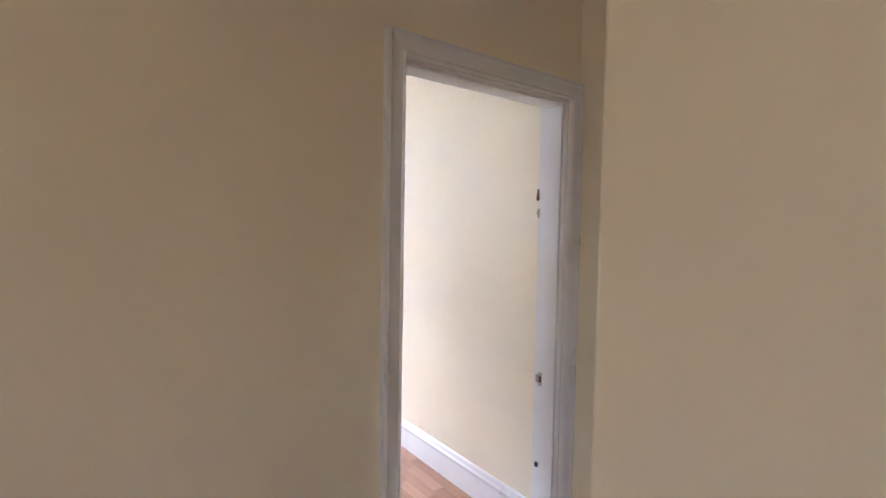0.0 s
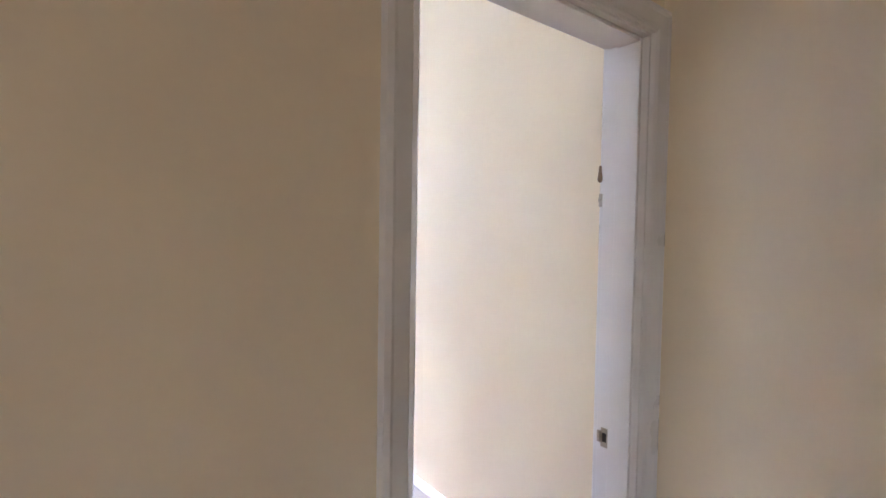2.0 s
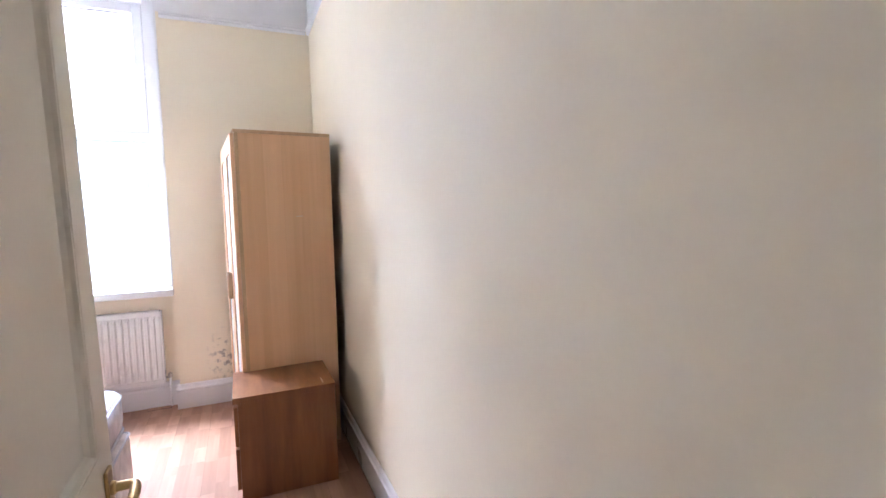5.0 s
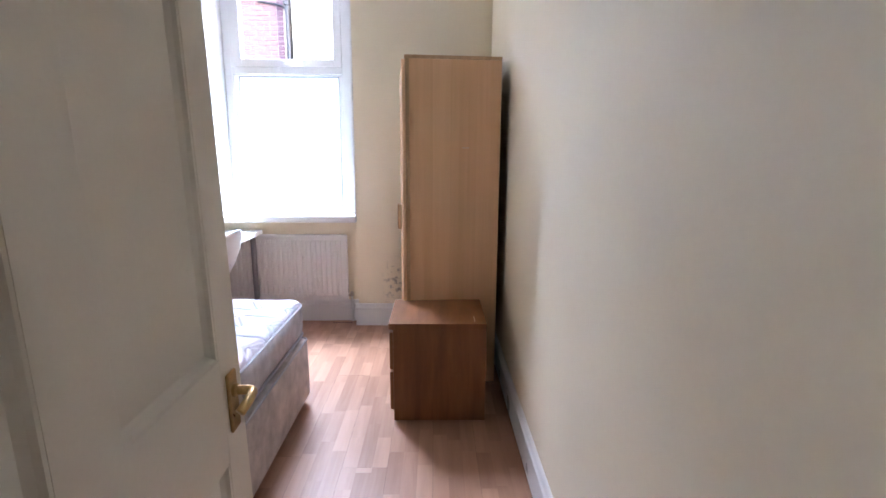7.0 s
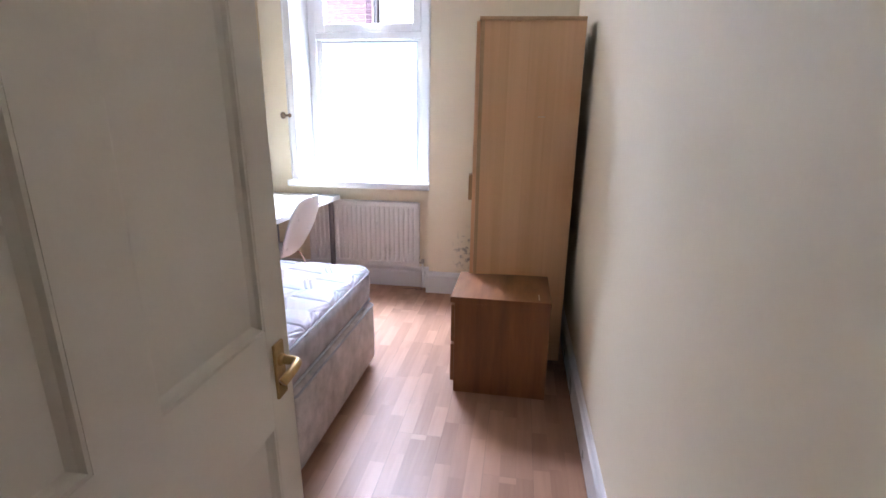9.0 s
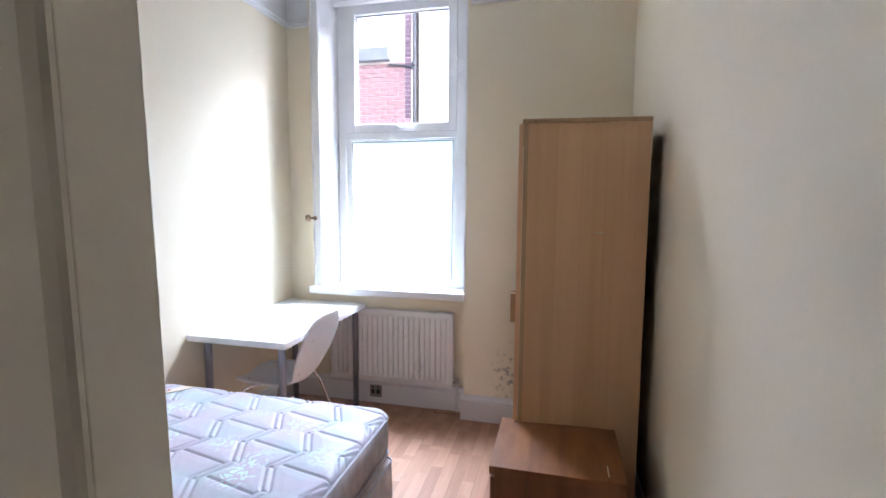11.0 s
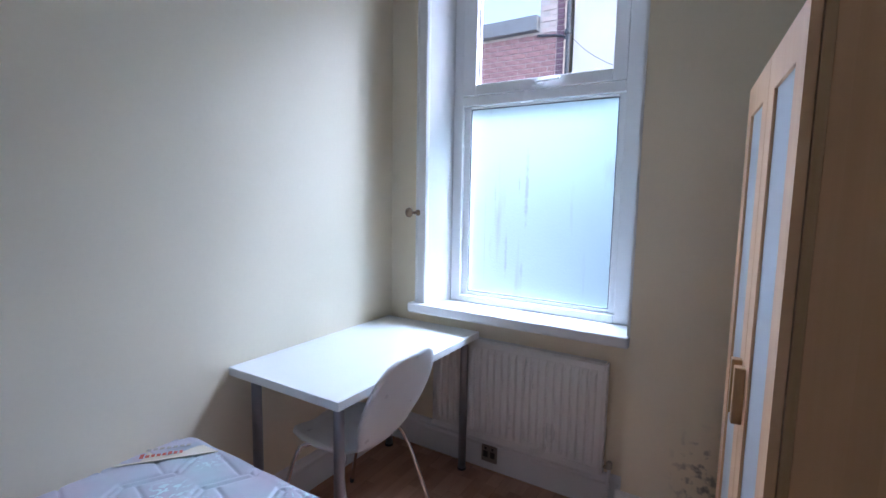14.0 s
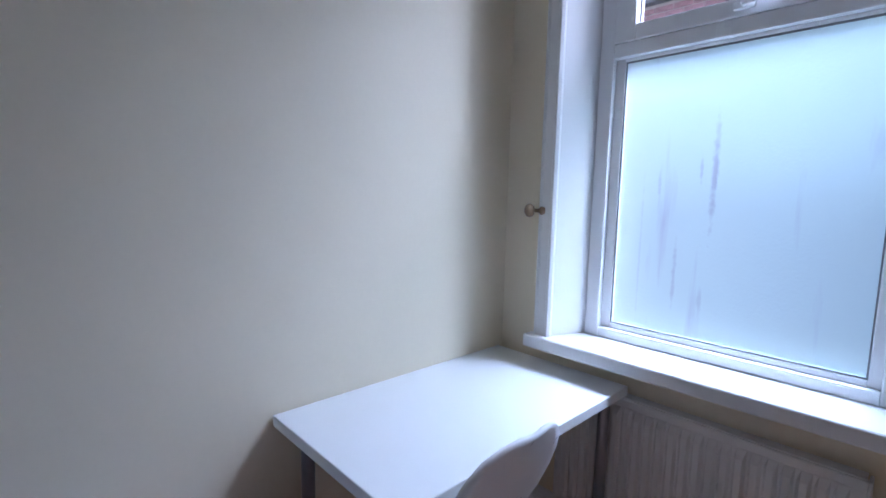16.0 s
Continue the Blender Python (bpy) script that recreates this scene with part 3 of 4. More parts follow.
up.visible_shadow = False
lo.visible_shadow = False
part("window_sill", boxes((0.205, XP - 0.002, -0.10, FY0 + 0.03, 0.81, SZ), bevel=0.008, seg=3), M_GLOSS, window, "white gloss wooden window board")
# splayed left reveal and its moulded edge board, right reveal
bm = add_ring_loft(bmesh.new(), [[Vector(p) + Vector((0, 0, z)) for p in ((0.30, -0.045, 0), (FX0, FY0 + 0.01, 0), (FX0 - 0.03, FY0 + 0.03, 0), (0.235, YW - 0.001, 0), (0.235, -0.045, 0))] for z in (SZ, 2.94)])
part("reveal", bm, M_GLOSS, window)
EDGE = [(0, 0), (0, 0.018), (0.008, 0.026), (0.016, 0.020), (0.05, 0.020), (0.056, 0.026), (0.064, 0.024), (0.07, 0.012), (0.07, 0)]
bm = add_ring_loft(bmesh.new(), [[Vector((0.232 + a, -0.046 - b, z)) for a, b in EDGE] for z in (SZ, 2.94)])
part("casing", bm, M_GLOSS, window)
part("casing_side", box(0.215, 0.2345, -0.05, YW - 0.0005, SZ, 2.94, bevel=0.002), M_CREAM, window)
bm = add_ring_loft(bmesh.new(), [[Vector(p) + Vector((0, 0, z)) for p in ((XP - 0.001, YP + 0.001, 0), (XP - 0.001, FY0, 0), (FX1 + 0.03, FY0 + 0.0, 0), (XP - 0.012, YP + 0.001, 0))] for z in (SZ, 2.94)])
part("reveal", bm, M_GLOSS, window)
part("reveal_head", box(0.30, XP, -0.04, FY0 + 0.08, 2.882, 2.938), M_GLOSS, window)

blind = thing("roller_blind", "white roller blind wound up at the window head", "blind", (0, 0, 2.835))
part("cassette", box(0.345, 1.26, 0.018, 0.094, 0.0195, 0.046, bevel=0.008), M_UPVC, blind)
part("fabric", lathe([(0.017, 0.0), (0.019, 0.002), (0.019, 0.893), (0.017, 0.895)], (0.355, 0.055, 0.0), "x", 18), M_WHITE, blind, smooth=True)
part("bottom_bar", box(0.352, 1.252, 0.030, 0.044, -0.004, 0.018, bevel=0.004), M_UPVC, blind)

knob = thing("shutter_knob", "round turned wooden knob on the window casing", "knob", (0.247, -0.066, 1.345), rz=-57)
part("stem", lathe([(0.013, 0.012), (0.016, 0.0), (0.016, -0.006), (0.008, -0.011), (0.007, -0.03)], (0, 0, 0), "y", 18), M_BROWNKNOB, knob, smooth=True)
part("grip", lathe([(0.007, -0.028), (0.016, -0.030), (0.023, -0.036), (0.0265, -0.045), (0.0255, -0.053), (0.020, -0.061), (0.011, -0.066), (0.002, -0.0675)], (0, 0, 0), "y", 22), M_BROWNKNOB, knob, smooth=True)

# ---------------------------------------------------------------- outside the window
structure("ground", box(-60, 60, -60, 120, -0.4, -0.3), M_YARD, "grey concrete back yard", "ground")
# Made-up wall, hidden from the clear pane, that sets the frosted pane's brightness.
structure("wall_pane_tone", box(-4.0, 5.0, 2.6, 2.8, -0.3, 2.15, bevel=0.01), M_PANETONE, "dark grey wall added in the yard to dim the frosted pane", "wall")
house = thing("house", "white rendered neighbouring house across the yard", "house", (0, 0, -0.3))
part("wall", box(-0.40, 6.0, 4.62, 12, 0, 5.2), M_RENDER, house)
bm = bmesh.new()
add_ring_loft(bm, [[Vector((x, 4.4, 5.1)), Vector((x, 8.8, 7.6)), Vector((x, 12.2, 5.1))] for x in (-0.45, 6.2)])
part("roof", bm, M_COPING, house)
outhouse = thing("brick_outhouse", "red brick outhouse with a grey stone coping", "outbuilding", (0, 0, -0.3))
part("wall", box(-4.2, -0.5, 4.512, 7.0, 0, 4.08), M_MORTAR, outhouse)
part("coping", box(-4.3, -0.86, 4.40, 4.75, 4.08, 4.29, bevel=0.015), M_COPING, outhouse)
part("upper_wall", box(-0.86, -0.5, 4.512, 6.2, 4.08, 6.6), M_MORTAR, outhouse)
part("roof", box(-1.0, -0.46, 4.45, 6.3, 6.6, 6.7, bevel=0.01), M_COPING, outhouse)
pipe = thing("drainpipe", "black drainpipe on the corner of the brick outhouse", "drainpipe", (-0.43, 4.46, -0.3))
part("pipe", tube([(0, 0, 0), (0, 0, 6.3)], 0.03, 12), M_PIPE, pipe, smooth=True)
for z in (1.0, 2.2, 4.0, 5.2):
    part("bracket", lathe([(0.046, -0.03), (0.05, -0.02), (0.05, 0.02), (0.046, 0.03)], (0, 0, z), "z", 12), M_PIPE, pipe)
part("cable", tube([(0.02, 0.13, 3.95), (0.25, 0.13, 3.72), (0.6, 0.13, 3.5), (1.2, 0.13, 3.3)], 0.0035, 6, rounds=1), M_PIPE, pipe, "slack black cable")
branch = part("branch_pipe", tube([(-0.45, 0.02, 4.02), (-0.1, 0.02, 3.98), (0, 0, 3.9)], 0.018, 8, rounds=1), M_PIPE, pipe)

# ---------------------------------------------------------------- radiator and socket
rad = thing("radiator", "white enamelled ribbed panel radiator below the window", "radiator", (0.33, YW, 0.18))
RW, RH = 0.91, 0.52
bm = bmesh.new()
n = 22
prof = []
for i in range(n):
    x0 = 0.03 + i * (RW - 0.06) / n
    w = (RW - 0.06) / n
    prof += [(x0 + 0.06 * w, -0.056), (x0 + 0.28 * w, -0.066), (x0 + 0.72 * w, -0.066), (x0 + 0.94 * w, -0.056)]
prof = [(0.0, -0.05), (0.012, -0.056)] + prof + [(RW - 0.012, -0.056), (RW, -0.05)]
rings = []
for z, f in ((0.03, 0.0), (0.06, 1.0), (RH - 0.06, 1.0), (RH - 0.03, 0.0)):
    rings.append([Vector((x, -0.056 + (y + 0.056) * f if y < -0.056 else y, z)) for x, y in prof])
add_ring_loft(bm, rings, cap=False, closed=False)
part("panel", bm, M_RAD, rad)
part("back_panel", box(0, RW, -0.0445, -0.03, 0.0, RH, bevel=0.006), M_RAD, rad)
part("bottom_rail", box(0.0, RW, -0.0565, -0.045, 0.0, 0.03, bevel=0.004), M_RAD, rad)
part("top_rail", box(0.0, RW, -0.0565, -0.045, RH - 0.03, RH, bevel=0.004), M_RAD, rad)
for x in (0.15, RW - 0.15):
    part("bracket", box(x, x + 0.03, -0.03, 0, 0.08, RH - 0.08), M_RAD, rad)
part("top_grille", box(0.004, RW - 0.004, -0.048, -0.004, RH - 0.006, RH + 0.004, bevel=0.002), M_RAD, rad)
part("end_cap", box(RW - 0.0005, RW + 0.008, -0.052, -0.004, 0.0, RH, bevel=0.003), M_RAD, rad)
valve = part("valve", lathe([(0.010, 0), (0.014, 0.006), (0.014, 0.03), (0.009, 0.036)], (RW + 0.035, -0.03, 0.03), "z", 12), M_STEEL, rad, "chrome radiator valve")
part("tail", tube([(RW + 0.005, -0.03, 0.035), (RW + 0.035, -0.03, 0.035)], 0.008, 8), M_STEEL, rad)
part("pipe", tube([(RW + 0.035, -0.03, 0.03), (RW + 0.035, -0.03, -0.179)], 0.008, 8), M_GLOSS, rad)

sock = thing("wall_socket", "brushed metal double socket on the skirting board", "socket", (0.67, YW - 0.0185, 0.09))
part("plate", box(-0.045, 0.045, -0.008, 0, -0.045, 0.045, bevel=0.003), M_SOCKET, sock)
for x in (-0.02, 0.02):
    part("outlet", box(x - 0.013, x + 0.013, -0.0095, -0.0085, -0.02, 0.014), M_BLACK, sock)
    part("switch", box(x - 0.006, x + 0.006, -0.011, -0.0085, 0.022, 0.036, bevel=0.001), M_BLACK, sock)

patch = thing("floor_offcut", "small laminate offcut patched in round the radiator pipe", "floor patch", (1.198, -0.014, 0))
part("seam", box(-0.077, 0.077, -0.026, 0.024, 0.0002, 0.0016), M_SEAM, patch, "dark open joint")
part("board", box(-0.073, 0.073, -0.022, 0.022, 0.0018, 0.0042, bevel=0.0008, seg=1), M_FLOOR, patch)

# ---------------------------------------------------------------- desk
desk = thing("desk", "white laminate desk with grey round legs", "desk", (0, 0, 0))
DX0, DX1, DY0, DY1, DZ = 0.004, 0.60, -1.03, -0.003, 0.742
part("tabletop", box(DX0, DX1, DY0, DY1, DZ - 0.034, DZ, bevel=0.003), M_DESK, desk)
for x, y in ((0.075, DY0 + 0.075), (DX1 - 0.065, DY0 + 0.07), (0.075, DY1 - 0.08), (DX1 - 0.055, DY1 - 0.06)):
    leg = part("leg", lathe([(0.02, 0.012), (0.02, DZ - 0.04), (0.02, DZ - 0.035)], (x, y, 0), "z", 18), M_GREYLEG, desk, smooth=True)
    part("foot", lathe([(0.019, 0.0), (0.023, 0.002), (0.023, 0.013)], (x, y, 0), "z", 16), M_BLACK, leg)
    part("mounting_plate", lathe([(0.03, DZ - 0.045), (0.045, DZ - 0.0345)], (x, y, 0), "z", 16), M_GREYLEG, leg)

# ---------------------------------------------------------------- chair
chair = thing("chair", "white moulded shell chair with chrome legs at the desk", "chair", (0.045, -0.70, 0))
ROWS = [(0.085, 0.418, 0.05), (0.10, 0.424, 0.12), (0.14, 0.432, 0.165), (0.22, 0.437, 0.195), (0.31, 0.434, 0.20), (0.39, 0.428, 0.185), (0.44, 0.428, 0.16), (0.475, 0.44, 0.142),
        (0.500, 0.468, 0.150), (0.518, 0.51, 0.172), (0.545, 0.57, 0.197), (0.573, 0.64, 0.207), (0.600, 0.71, 0.200), (0.621, 0.765, 0.178), (0.636, 0.805, 0.143), (0.645, 0.83, 0.095), (0.649, 0.842, 0.04)]
bm = bmesh.new()
top, low = [], []
for i, (x, z, w) in enumerate(ROWS):
    a = Vector(ROWS[max(0, i - 1)][:2])
    b = Vector(ROWS[min(len(ROWS) - 1, i + 1)][:2])
    d = (b - a).normalized()
    nx, nz = -d[1], d[0]
    rt, rl = [], []
    for k in range(13):
        s = k / 6 - 1
        dish = 0.02 * s * s * min(1, w / 0.15)
        rt.append(bm.verts.new((x + nx * (0.006 + dish), w * s, z + nz * (0.006 + dish))))
        rl.append(bm.verts.new((x + nx * (dish - 0.006), w * s, z + nz * (dish - 0.006))))
    top.append(rt)
    low.append(rl)
for i in range(len(ROWS) - 1):
    for k in range(12):
        bm.faces.new((top[i][k], top[i][k + 1], top[i + 1][k + 1], top[i + 1][k]))
        bm.faces.new((low[i][k], low[i + 1][k], low[i + 1][k + 1], low[i][k + 1]))
    bm.faces.new((top[i][0], top[i + 1][0], low[i + 1][0], low[i][0]))
    bm.faces.new((top[i][12], low[i][12], low[i + 1][12], top[i + 1][12]))
for i in (0, -1):
    for k in range(12):
        bm.faces.new((top[i][k], low[i][k], low[i][k + 1], top[i][k + 1]))
part("shell", bm, M_SHELL, chair, "white glossy moulded seat and back in one piece", smooth=True)
for sy in (-1, 1):
    for x0, x1, out in ((0.42, 0.575, 0.245), (0.20, 0.095, 0.235)):
        leg = part("leg", tube([(0.31, sy * 0.06, 0.412), (x0, sy * 0.15, 0.412), (x0 + 0.1 * (x1 - x0), sy * 0.20, 0.40), (x1, sy * out, 0.01)], 0.0085, 10, rounds=2), M_CHROME, chair, smooth=True)
        part("foot", lathe([(0.010, 0.0), (0.011, 0.004), (0.010, 0.022)], (x1, sy * out, 0), "z", 12), M_BLACK, leg)
part("mount", box(0.26, 0.36, -0.075, 0.075, 0.404, 0.421, bevel=0.003), M_CHROME, chair)

# ---------------------------------------------------------------- wardrobe
ward = thing("wardrobe", "birch veneer wardrobe with two pale-panelled doors", "wardrobe", (1.783, -1.096, 0), rz=5.0)
WX, WY, WH = 0.503, 0.81, 1.808
for y0 in (0.0, WY - 0.018):
    bm = box(0.018, WX, y0, y0 + 0.018, 0.0, WH - 0.018, bevel=0.001)
    part("side_panel", bm, M_BIRCH, ward)
part("front_edge", box(0.0, 0.0178, -0.001, 0.018, 0.0, WH - 0.018, bevel=0.001), M_BIRCHEDGE, ward)
part("top", box(-0.006, WX, -0.003, WY + 0.003, WH - 0.0175, WH, bevel=0.0015), M_BIRCHEDGE, ward)
part("back", box(WX - 0.006, WX - 0.001, 0.0185, WY - 0.0185, 0.05, WH - 0.019), M_DARKWOOD, ward)
part("scuff_mark", box(0.30, 0.335, -0.0012, -0.0002, 1.343, 1.3465), M_LABEL, ward, "pale scuff on the veneer")
part("plinth", box(0.02, 0.036, 0.0185, WY - 0.0185, 0.0, 0.06), M_BIRCHEDGE, ward)
part("bottom_shelf", box(0.02, WX - 0.008, 0.0185, WY - 0.0185, 0.06, 0.078), M_BIRCHEDGE, ward)
for i in range(2):
    y0 = 0.003 + i * (WY / 2 - 0.001)
    y1 = y0 + WY / 2 - 0.005
    fr = part("door", boxes((-0.02, -0.002, y0, y0 + 0.085, 0.065, WH - 0.022), (-0.02, -0.002, y1 - 0.085, y1, 0.065, WH - 0.022), (-0.02, -0.002, y0 + 0.085, y1 - 0.085, 0.065, 0.15), (-0.02, -0.002, y0 + 0.085, y1 - 0.085, WH - 0.115, WH - 0.022)), M_BIRCH, ward)
    part("inset", box(-0.013, -0.006, y0 + 0.085, y1 - 0.085, 0.15, WH - 0.115), M_FROSTPANEL, fr, "pale frosted door inset")
    yh = y1 - 0.05 if i == 0 else y0 + 0.02
    part("handle", box(-0.045, -0.0205, yh, yh + 0.03, 0.86, 1.01, bevel=0.003), M_OAKBLOCK, fr, "honey-coloured block handle")

# ---------------------------------------------------------------- chest of drawers
chest = thing("bedside_chest", "brown stained two-drawer chest against the wardrobe", "chest of drawers", (1.735, -1.475, 0))
CX, CY, CH = 0.452, 0.40, 0.507
part("side_panel", box(0.0, CX, 0.0, 0.02, 0.0, CH - 0.0305, bevel=0.001), M_CHEST, chest)
part("side_panel", box(0.0, CX, CY - 0.02, CY, 0.0, CH - 0.0305, bevel=0.001), M_CHEST, chest)
part("back", box(CX - 0.008, CX - 0.001, 0.0205, CY - 0.0205, 0.03, CH - 0.031), M_DARKWOOD, chest)
part("top", box(-0.022, CX + 0.002, -0.003, CY + 0.003, CH - 0.03, CH, bevel=0.002), M_CHEST, chest, "scuffed brown wooden top")
part("plinth", box(0.03, 0.045, 0.0205, CY - 0.0205, 0.0, 0.055), M_CHEST, chest)
part("scuff_mark", box(0.395, 0.40, 0.03, 0.105, CH, CH + 0.0006), M_LABEL, chest, "pale scuff on the wooden top")
for z0, z1 in ((0.06, 0.258), (0.272, 0.462)):
    dr = part("drawer", box(-0.018, -0.001, 0.002, CY - 0.002, z0, z1, bevel=0.0015), M_CHEST, chest)
    part("drawer_box", box(0.001, CX - 0.02, 0.022, CY - 0.022, z0 + 0.02, z1 - 0.03), M_BIRCHEDGE, dr)

# ---------------------------------------------------------------- bed
base = thing("divan_base", "faded pale damask divan bed base", "bed base", (0, 0, 0))
BX0, BX1, BY0, BY1 = 0.045, 1.268, -3.15, -1.255


def rounded_loop(x0, x1, y0, y1, r, n=6):
    pts = []
    for cx, cy, a0 in ((x1 - r, y1 - r, 0), (x0 + r, y1 - r, 90), (x0 + r, y0 + r, 180), (x1 - r, y0 + r, 270)):
        for k in range(n + 1):
            a = radians(a0 + 90 * k / n)
            pts.append((cx + r * math.cos(a), cy + r * math.sin(a)))
    return pts


def slab(x0, x1, y0, y1, levels, r):
    """Rounded slab: levels are rows of (inset, z)."""
    rings = [[Vector((x, y, z)) for x, y in rounded_loop(x0 + i, x1 - i, y0 + i, y1 - i, max(0.01, r - i))] for i, z in levels]
    return add_ring_loft(bmesh.new(), rings)


mid = (BY0 + BY1) / 2
for a, b in ((BY0, mid - 0.001), (mid + 0.001, BY1)):
    part("divan_half", slab(BX0, BX1, a, b, [(0.012, 0.035), (0.002, 0.05), (0.0, 0.16), (0.004, 0.33), (0.012, 0.352), (0.03, 0.36)], 0.03), M_BEDBASE, base, smooth=True)
    lp = rounded_loop(BX0 + 0.004, BX1 - 0.004, a + 0.004, b - 0.004, 0.03)
    part("piping", tube([(x, y, 0.352) for x, y in lp + lp[:1]], 0.005, 6), M_PIPING, base)
for x in (0.15, 1.12):
    for y in (BY0 + 0.12, BY1 - 0.12):
        part("castor", lathe([(0.022, 0.0), (0.026, 0.004), (0.026, 0.03), (0.014, 0.036)], (x, y, 0), "z", 14), M_BLACK, base)

MX0, MX1, MY0, MY1, MZ0, MZ1 = 0.012, 1.238, -3.10, -1.203, 0.36, 0.552


def quilt(x, y):
    """Depth of the stitched quilting: double zigzag seams with cross seams, on a soft cell."""
    P, A, V = 0.205, 0.033, 0.25
    best = 1.0
    v = y / V

    def tri(q):
        q = q % 1.0
        return 4 * abs(q - 0.5) - 1
    k0 = math.floor(x / P)
    for k in (k0 - 1, k0, k0 + 1, k0 + 2):
        ph = 0.5 * (k % 2)
        c = k * P + A * tri(v + ph)
        for s in (-0.0145, 0.0145):
            best = min(best, abs(x - c - s) * 0.8)
    # short seams across the bands at their turning points, and seams between bands
    for k in (k0, k0 + 1):
        ph = 0.5 * (k % 2)
        c = k * P + A * tri(v + ph)
        if abs(x - c) < 0.0145:
            f = ((v + ph) * 2) % 1.0
            best = min(best, min(f, 1 - f) * V / 2)
    c0 = k0 * P + A * tri(v + 0.5 * (k0 % 2))
    if x < c0:
        k0 -= 1
    f = (v + 0.5 * (k0 % 2) + 0.5 + 0.18 * ((x - k0 * P) / P - 0.5)) % 1.0
    c1 = k0 * P + A * tri(v + 0.5 * (k0 % 2))
    c2 = (k0 + 1) * P + A * tri(v + 0.5 * ((k0 + 1) % 2))
    if c1 + 0.0145 < x < c2 - 0.0145:
        best = min(best, min(f, 1 - f) * V)
    return best


def mattress_mesh():
    nx, ny, r = 290, 440, 0.07
    hx, hy = (MX1 - MX0) / 2, (MY1 - MY0) / 2
    cx, cy = (MX0 + MX1) / 2, (MY0 + MY1) / 2
    verts, faces = [], []
    er = 0.035
    for j in range(ny + 1):
        for i in range(nx + 1):
            x, y = (2 * i / nx - 1) * hx, (2 * j / ny - 1) * hy
            dx, dy = abs(x) - (hx - r), abs(y) - (hy - r)
            if dx > 0 and dy > 0:
                m = max(dx, dy)
                f = m / math.hypot(dx, dy)
                x = math.copysign(hx - r + dx * f, x)
                y = math.copysign(hy - r + dy * f, y)
                edge = r - m
            else:
                edge = min(hx - abs(x), hy - abs(y))
            q = quilt(x + cx, y + cy)
            z = MZ1 - 0.0062 * math.exp(-(q / 0.0048) ** 2) + 0.0032 * min(1, q / 0.04)
            if edge < er:
                z -= 0.028 * (1 - math.sqrt(max(0, 1 - (1 - edge / er) ** 2)))
            z += 0.004 * noise.noise((x * 2.3, y * 2.3, 3.0))
            verts.append((x + cx, y + cy, z))
    w = nx + 1
    for j in range(ny):
        for i in range(nx):
            a = j * w + i
            faces.append((a, a + 1, a + 1 + w, a + w))
    me = bpy.data.meshes.new("quilted_top")
    me.from_pydata(verts, [], faces)
    me.polygons.foreach_set("use_smooth", [True] * len(me.polygons))
    return me


def satin(name):
    """Pale satin ticking with printed flowers; its pink-to-green iridescent sheen is put into the colour."""
    m = mat(name, (0.54, 0.54, 0.60), 0.40, vary=0.05, scale=12, fine=300, bump=0.08)
    nt = m.node_tree
    b = nt.nodes["Principled BSDF"]
    old = b.inputs["Base Color"].links[0].from_socket
    co = nt.nodes.new("ShaderNodeTexCoord")
    hue = nt.nodes.new("ShaderNodeTexNoise")
    hue.inputs["Scale"].default_value = 5.0
    nt.links.new(co.outputs["Object"], hue.inputs["Vector"])
    tint = nt.nodes.new("ShaderNodeValToRGB")
    e = tint.color_ramp.elements
    e[0].position, e[0].color = 0.36, (0.55, 0.475, 0.56, 1)
    e[1].position, e[1].color = 0.66, (0.44, 0.56, 0.59, 1)
    c = e.new(0.5)
    c.color = (0.49, 0.49, 0.565, 1)
    nt.links.new(hue.outputs["Fac"], tint.inputs["Fac"])
    mix = nt.nodes.new("ShaderNodeMixRGB")
    mix.blend_type = "MIX"
    mix.inputs["Fac"].default_value = 0.8
    nt.links.new(old, mix.inputs["Color1"])
    nt.links.new(tint.outputs["Color"], mix.inputs["Color2"])
    # flower sprays: petals where a warped cell pattern peaks inside scattered clumps
    vo = nt.nodes.new("ShaderNodeTexVoronoi")
    vo.inputs["Scale"].default_value = 4.6
    vo.inputs["Randomness"].default_value = 0.6
    nt.links.new(co.outputs["Object"], vo.inputs["Vector"])
    pet = nt.nodes.new("ShaderNodeTexNoise")
    pet.inputs["Scale"].default_value, pet.inputs["Detail"].default_value, pet.inputs["Distortion"].default_value = 26, 1, 2.2
    nt.links.new(co.outputs["Object"], pet.inputs["Vector"])
    cl = nt.nodes.new("ShaderNodeMapRange")
    cl.inputs["From Min"].default_value, cl.inputs["From Max"].default_value = 0.42, 0.22
    nt.links.new(vo.outputs["Distance"], cl.inputs["Value"])
    pm = nt.nodes.new("ShaderNodeMapRange")
    pm.inputs["From Min"].default_value, pm.inputs["From Max"].default_value = 0.53, 0.58
    nt.links.new(pet.outputs["Fac"], pm.inputs["Value"])
    mul = nt.nodes.new("ShaderNodeMath")
    mul.operation = "MULTIPLY"
    nt.links.new(cl.outputs["Result"], mul.inputs[0])
    nt.links.new(pm.outputs["Result"], mul.inputs[1])
    fl = nt.nodes.new("ShaderNodeMixRGB")
    nt.links.new(mul.outputs[0], fl.inputs["Fac"])
    nt.links.new(mix.outputs["Color"], fl.inputs["Color1"])
    fl.inputs["Color2"].default_value = (0.66, 0.84, 0.85, 1)
    nt.links.new(fl.outputs["Color"], b.inputs["Base Color"])
    b.inputs["Sheen Weight"].default_value = 0.3
    return m


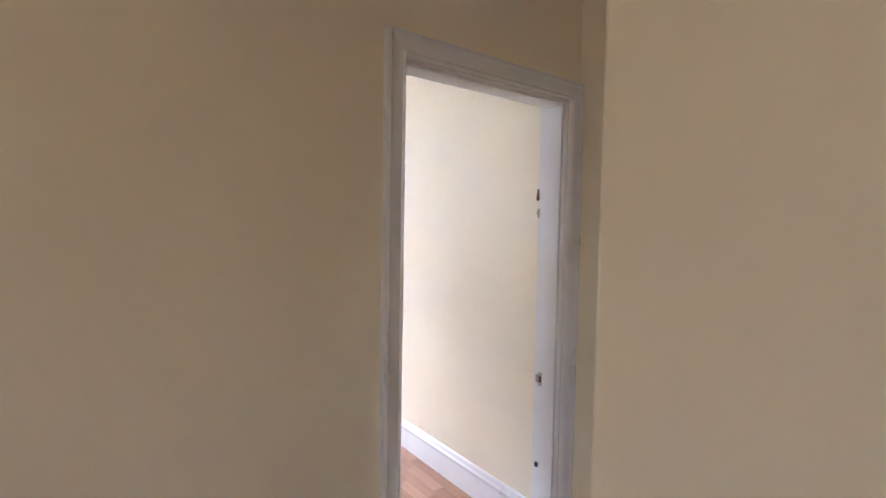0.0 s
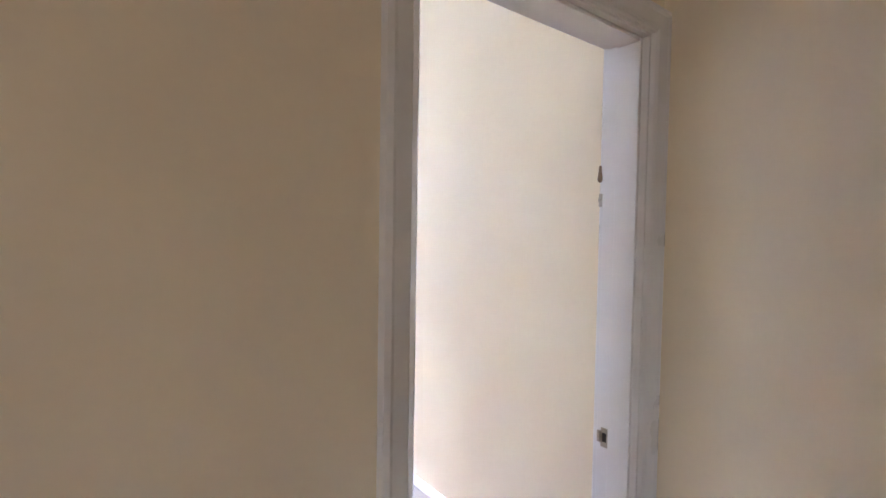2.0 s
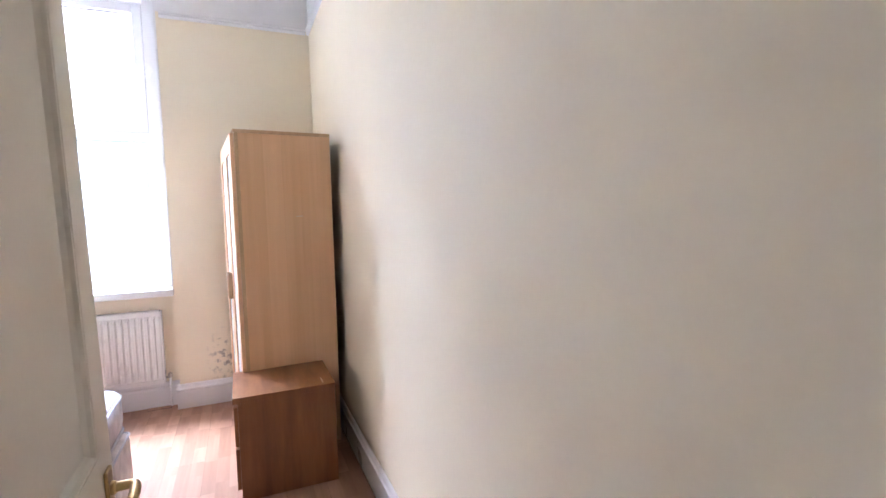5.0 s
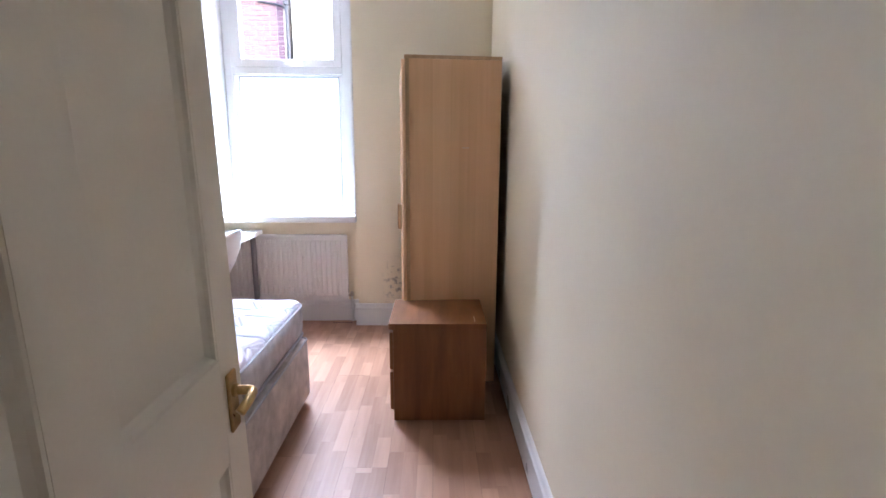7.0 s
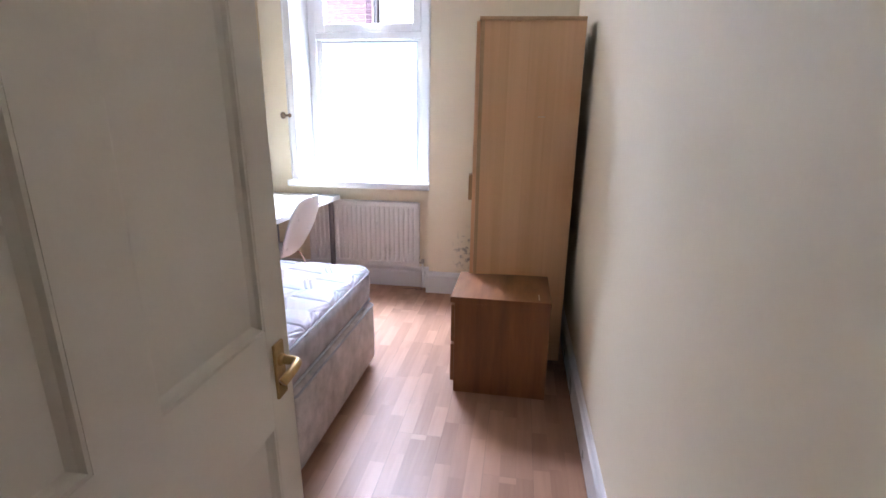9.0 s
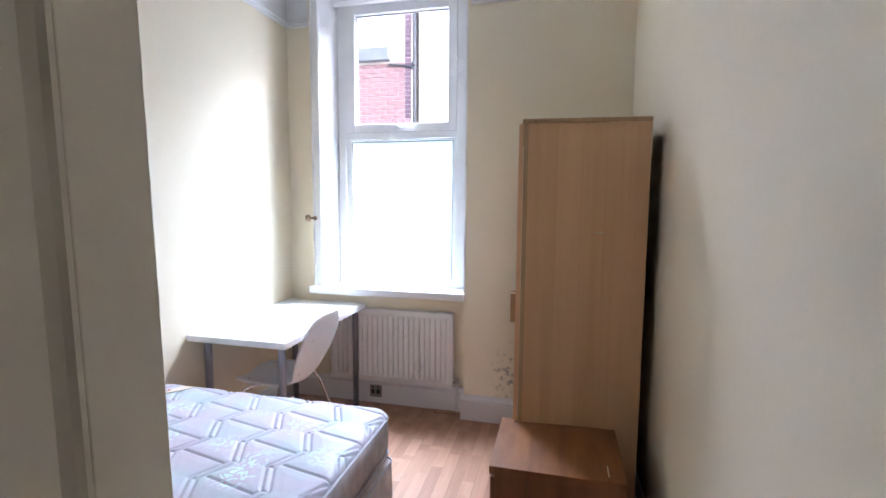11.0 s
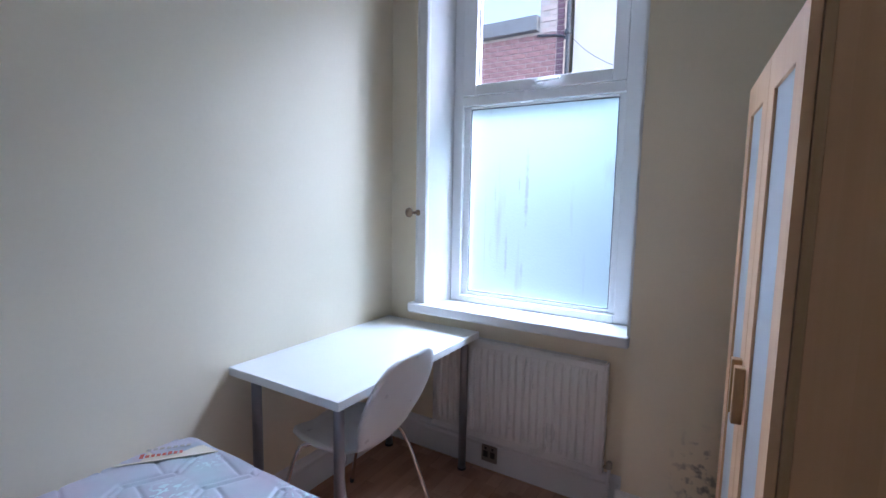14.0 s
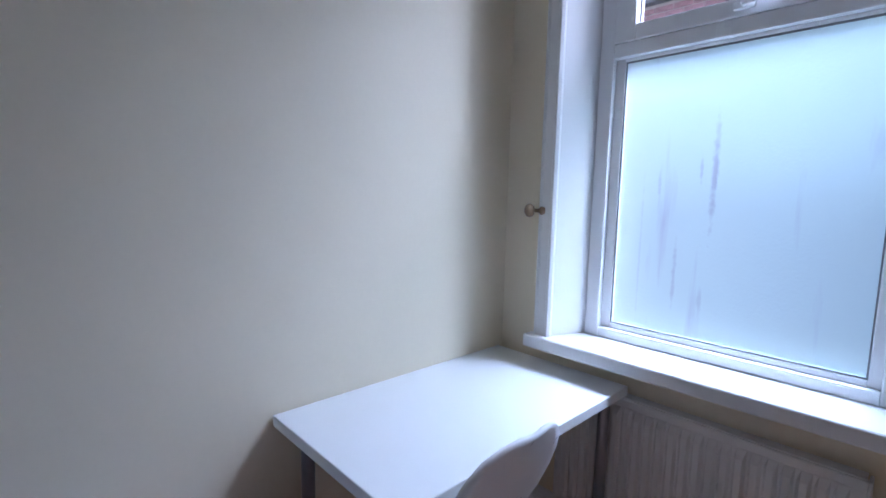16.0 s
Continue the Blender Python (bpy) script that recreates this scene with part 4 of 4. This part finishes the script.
M_SATIN = satin("satin_ticking")
mattress = thing("mattress", "bare quilted satin mattress with a pale floral print", "mattress", (0, 0, 0))
qt = new("quilted_top", mattress_mesh())
qt.data.materials.append(M_SATIN)
qt.parent = mattress
part("border", slab(MX0, MX1, MY0, MY1, [(0.02, MZ0 + 0.002), (0.004, MZ0 + 0.012), (-0.004, MZ0 + 0.06), (-0.004, MZ0 + 0.11), (0.0, MZ1 - 0.03)], 0.07), M_BORDER, mattress, smooth=True)
lp = rounded_loop(MX0, MX1, MY0, MY1, 0.07)
for z, i in ((MZ1 - 0.026, "upper"), (MZ0 + 0.012, "lower")):
    part("piping", tube([(x, y, z) for x, y in lp + lp[:1]], 0.006, 8), M_PIPING, mattress, "grey piped edge", smooth=True)
# sewn corner label
lab = part("label", add_ring_loft(bmesh.new(), [[Vector(p) + Vector((0, 0, z)) for p in ((0.055, -1.475, 0.001), (0.245, -1.236, 0.001), (0.11, -1.232, -0.009), (0.05, -1.285, -0.011), (0.036, -1.46, -0.006))] for z in (MZ1 + 0.004, MZ1 + 0.0065)]), M_LABEL, mattress, "cream sewn corner label with red lettering")
d = Vector((0.19, 0.243, 0)).normalized()
o = Vector((-d.y, d.x, 0))
for k in range(8):
    c = Vector((0.088, -1.415, MZ1 + 0.0092)) + d * (0.0165 * k) + o * 0.012
    hgt = (0.026, 0.015, 0.016, 0.015, 0.015, 0.019, 0.015, 0.015)[k]
    bm = add_ring_loft(bmesh.new(), [[c + d * a + o * b + Vector((0, 0, z)) for a, b in ((0, 0), (0.011, 0), (0.011, hgt), (0, hgt))] for z in (0, 0.0008)])
    part("print_bar", bm, M_REDINK, lab)
for k in range(7):
    c = Vector((0.088, -1.40, MZ1 + 0.0092)) + d * (0.02 * k) + o * 0.046
    bm = add_ring_loft(bmesh.new(), [[c + d * a + o * b + Vector((0, 0, z)) for a, b in ((0, 0), (0.013, 0), (0.013, 0.012), (0, 0.012))] for z in (0, 0.0008)])
    part("print_bar", bm, M_GREYINK, lab)

# ---------------------------------------------------------------- floor boards
floor = tagged(new("floor"), "beech-look laminate floor of three-strip boards", "floor", kind="structure")
BW, BL = 0.193, 1.285


def board_mesh(seed):
    rnd = random.Random(seed)
    bm = bmesh.new()
    w = BW / 3
    for i in range(3):
        y = -rnd.uniform(0.05, 0.3)
        while y < BL:
            y1 = y + rnd.uniform(0.22, 0.42)
            a, b = max(y, 0.0), min(y1, BL)
            if b - a > 0.01:
                x0, x1 = i * w + (0.0004 if i == 0 else 0), (i + 1) * w - (0.0004 if i == 2 else 0)
                f = [bm.verts.new(p) for p in ((x0, a, 0), (x1, a, 0), (x1, b, 0), (x0, b, 0))]
                bm.faces.new(f)
            y = y1
    me = bpy.data.meshes.new("board")
    bm.to_mesh(me)
    bm.free()
    me.materials.append(M_FLOOR)
    return me


BOARDS = [board_mesh(s) for s in range(9)]
rnd = random.Random(4)
for i in range(-11, 13):
    off = rnd.uniform(0, BL)
    for j in range(7):
        y = -7.0 + off - BL + j * BL
        x = i * BW
        y0 = max(y, -4.74 if x > 1.1 else -6.94)
        y1 = min(y + BL, -3.67 if x < -0.15 else 0.1)
        if y1 - y0 < 0.05:
            continue
        ob = new("board", BOARDS[rnd.randrange(9)])
        ob.parent = floor
        ob.location = (x, y0 + 0.0006, rnd.uniform(-0.0006, 0.0))
        ob.scale = (1.0, (y1 - y0 - 0.0006) / BL, 1.0)

# ---------------------------------------------------------------- bricks of the outhouse
me = put(box(-0.1075, 0.1075, 0, 0.05, 0, 0.065, bevel=0.004, seg=1), "brick", M_BRICK)
meh = put(box(-0.051, 0.051, 0, 0.05, 0, 0.065, bevel=0.004, seg=1), "brick", M_BRICK)
me_pale = put(box(-0.1075, 0.1075, 0, 0.05, 0, 0.065, bevel=0.004, seg=1), "brick", M_PALEBRICK)
meh_pale = put(box(-0.051, 0.051, 0, 0.05, 0, 0.065, bevel=0.004, seg=1), "brick", M_PALEBRICK)
quoin = put(box(-0.051, 0.051, 0, 0.05, 0, 0.065, bevel=0.004, seg=1), "brick", M_DARKBRICK)
rest = bmesh.new()
rnd = random.Random(9)
row = 0
z = 0.0
while z < 6.5:
    x = -4.2 + (0.1075 if row % 2 else 0)
    while x < -0.44:
        tall = z >= 4.05
        if (not tall or x > -0.9) and z < 4.02 or (tall and x > -0.88):
            cxb = x + 0.1075
            m_ = me
            if cxb + 0.1075 > -0.48:
                m_, cxb = quoin, -0.5515
            elif cxb + 0.1075 > -0.6:
                m_, cxb = (meh_pale if tall else meh), -0.665
            elif tall:
                m_ = me_pale
            near = -1.95 < cxb and 3.1 < z < 5.2
            yb = 4.50 + rnd.uniform(-0.004, 0.004)
            if near:
                ob = new("brick", m_)
                ob.parent = outhouse
                ob.location = (cxb, yb, z)
            else:
                w = 0.1075 if m_ in (me, me_pale) else 0.051
                add_box(rest, cxb - w, cxb + w, yb, yb + 0.05, z, z + 0.065)
        x += 0.225
    z += 0.075
    row += 1
tagged(part("brickwork", rest, M_BRICK, outhouse), kind="stuff")
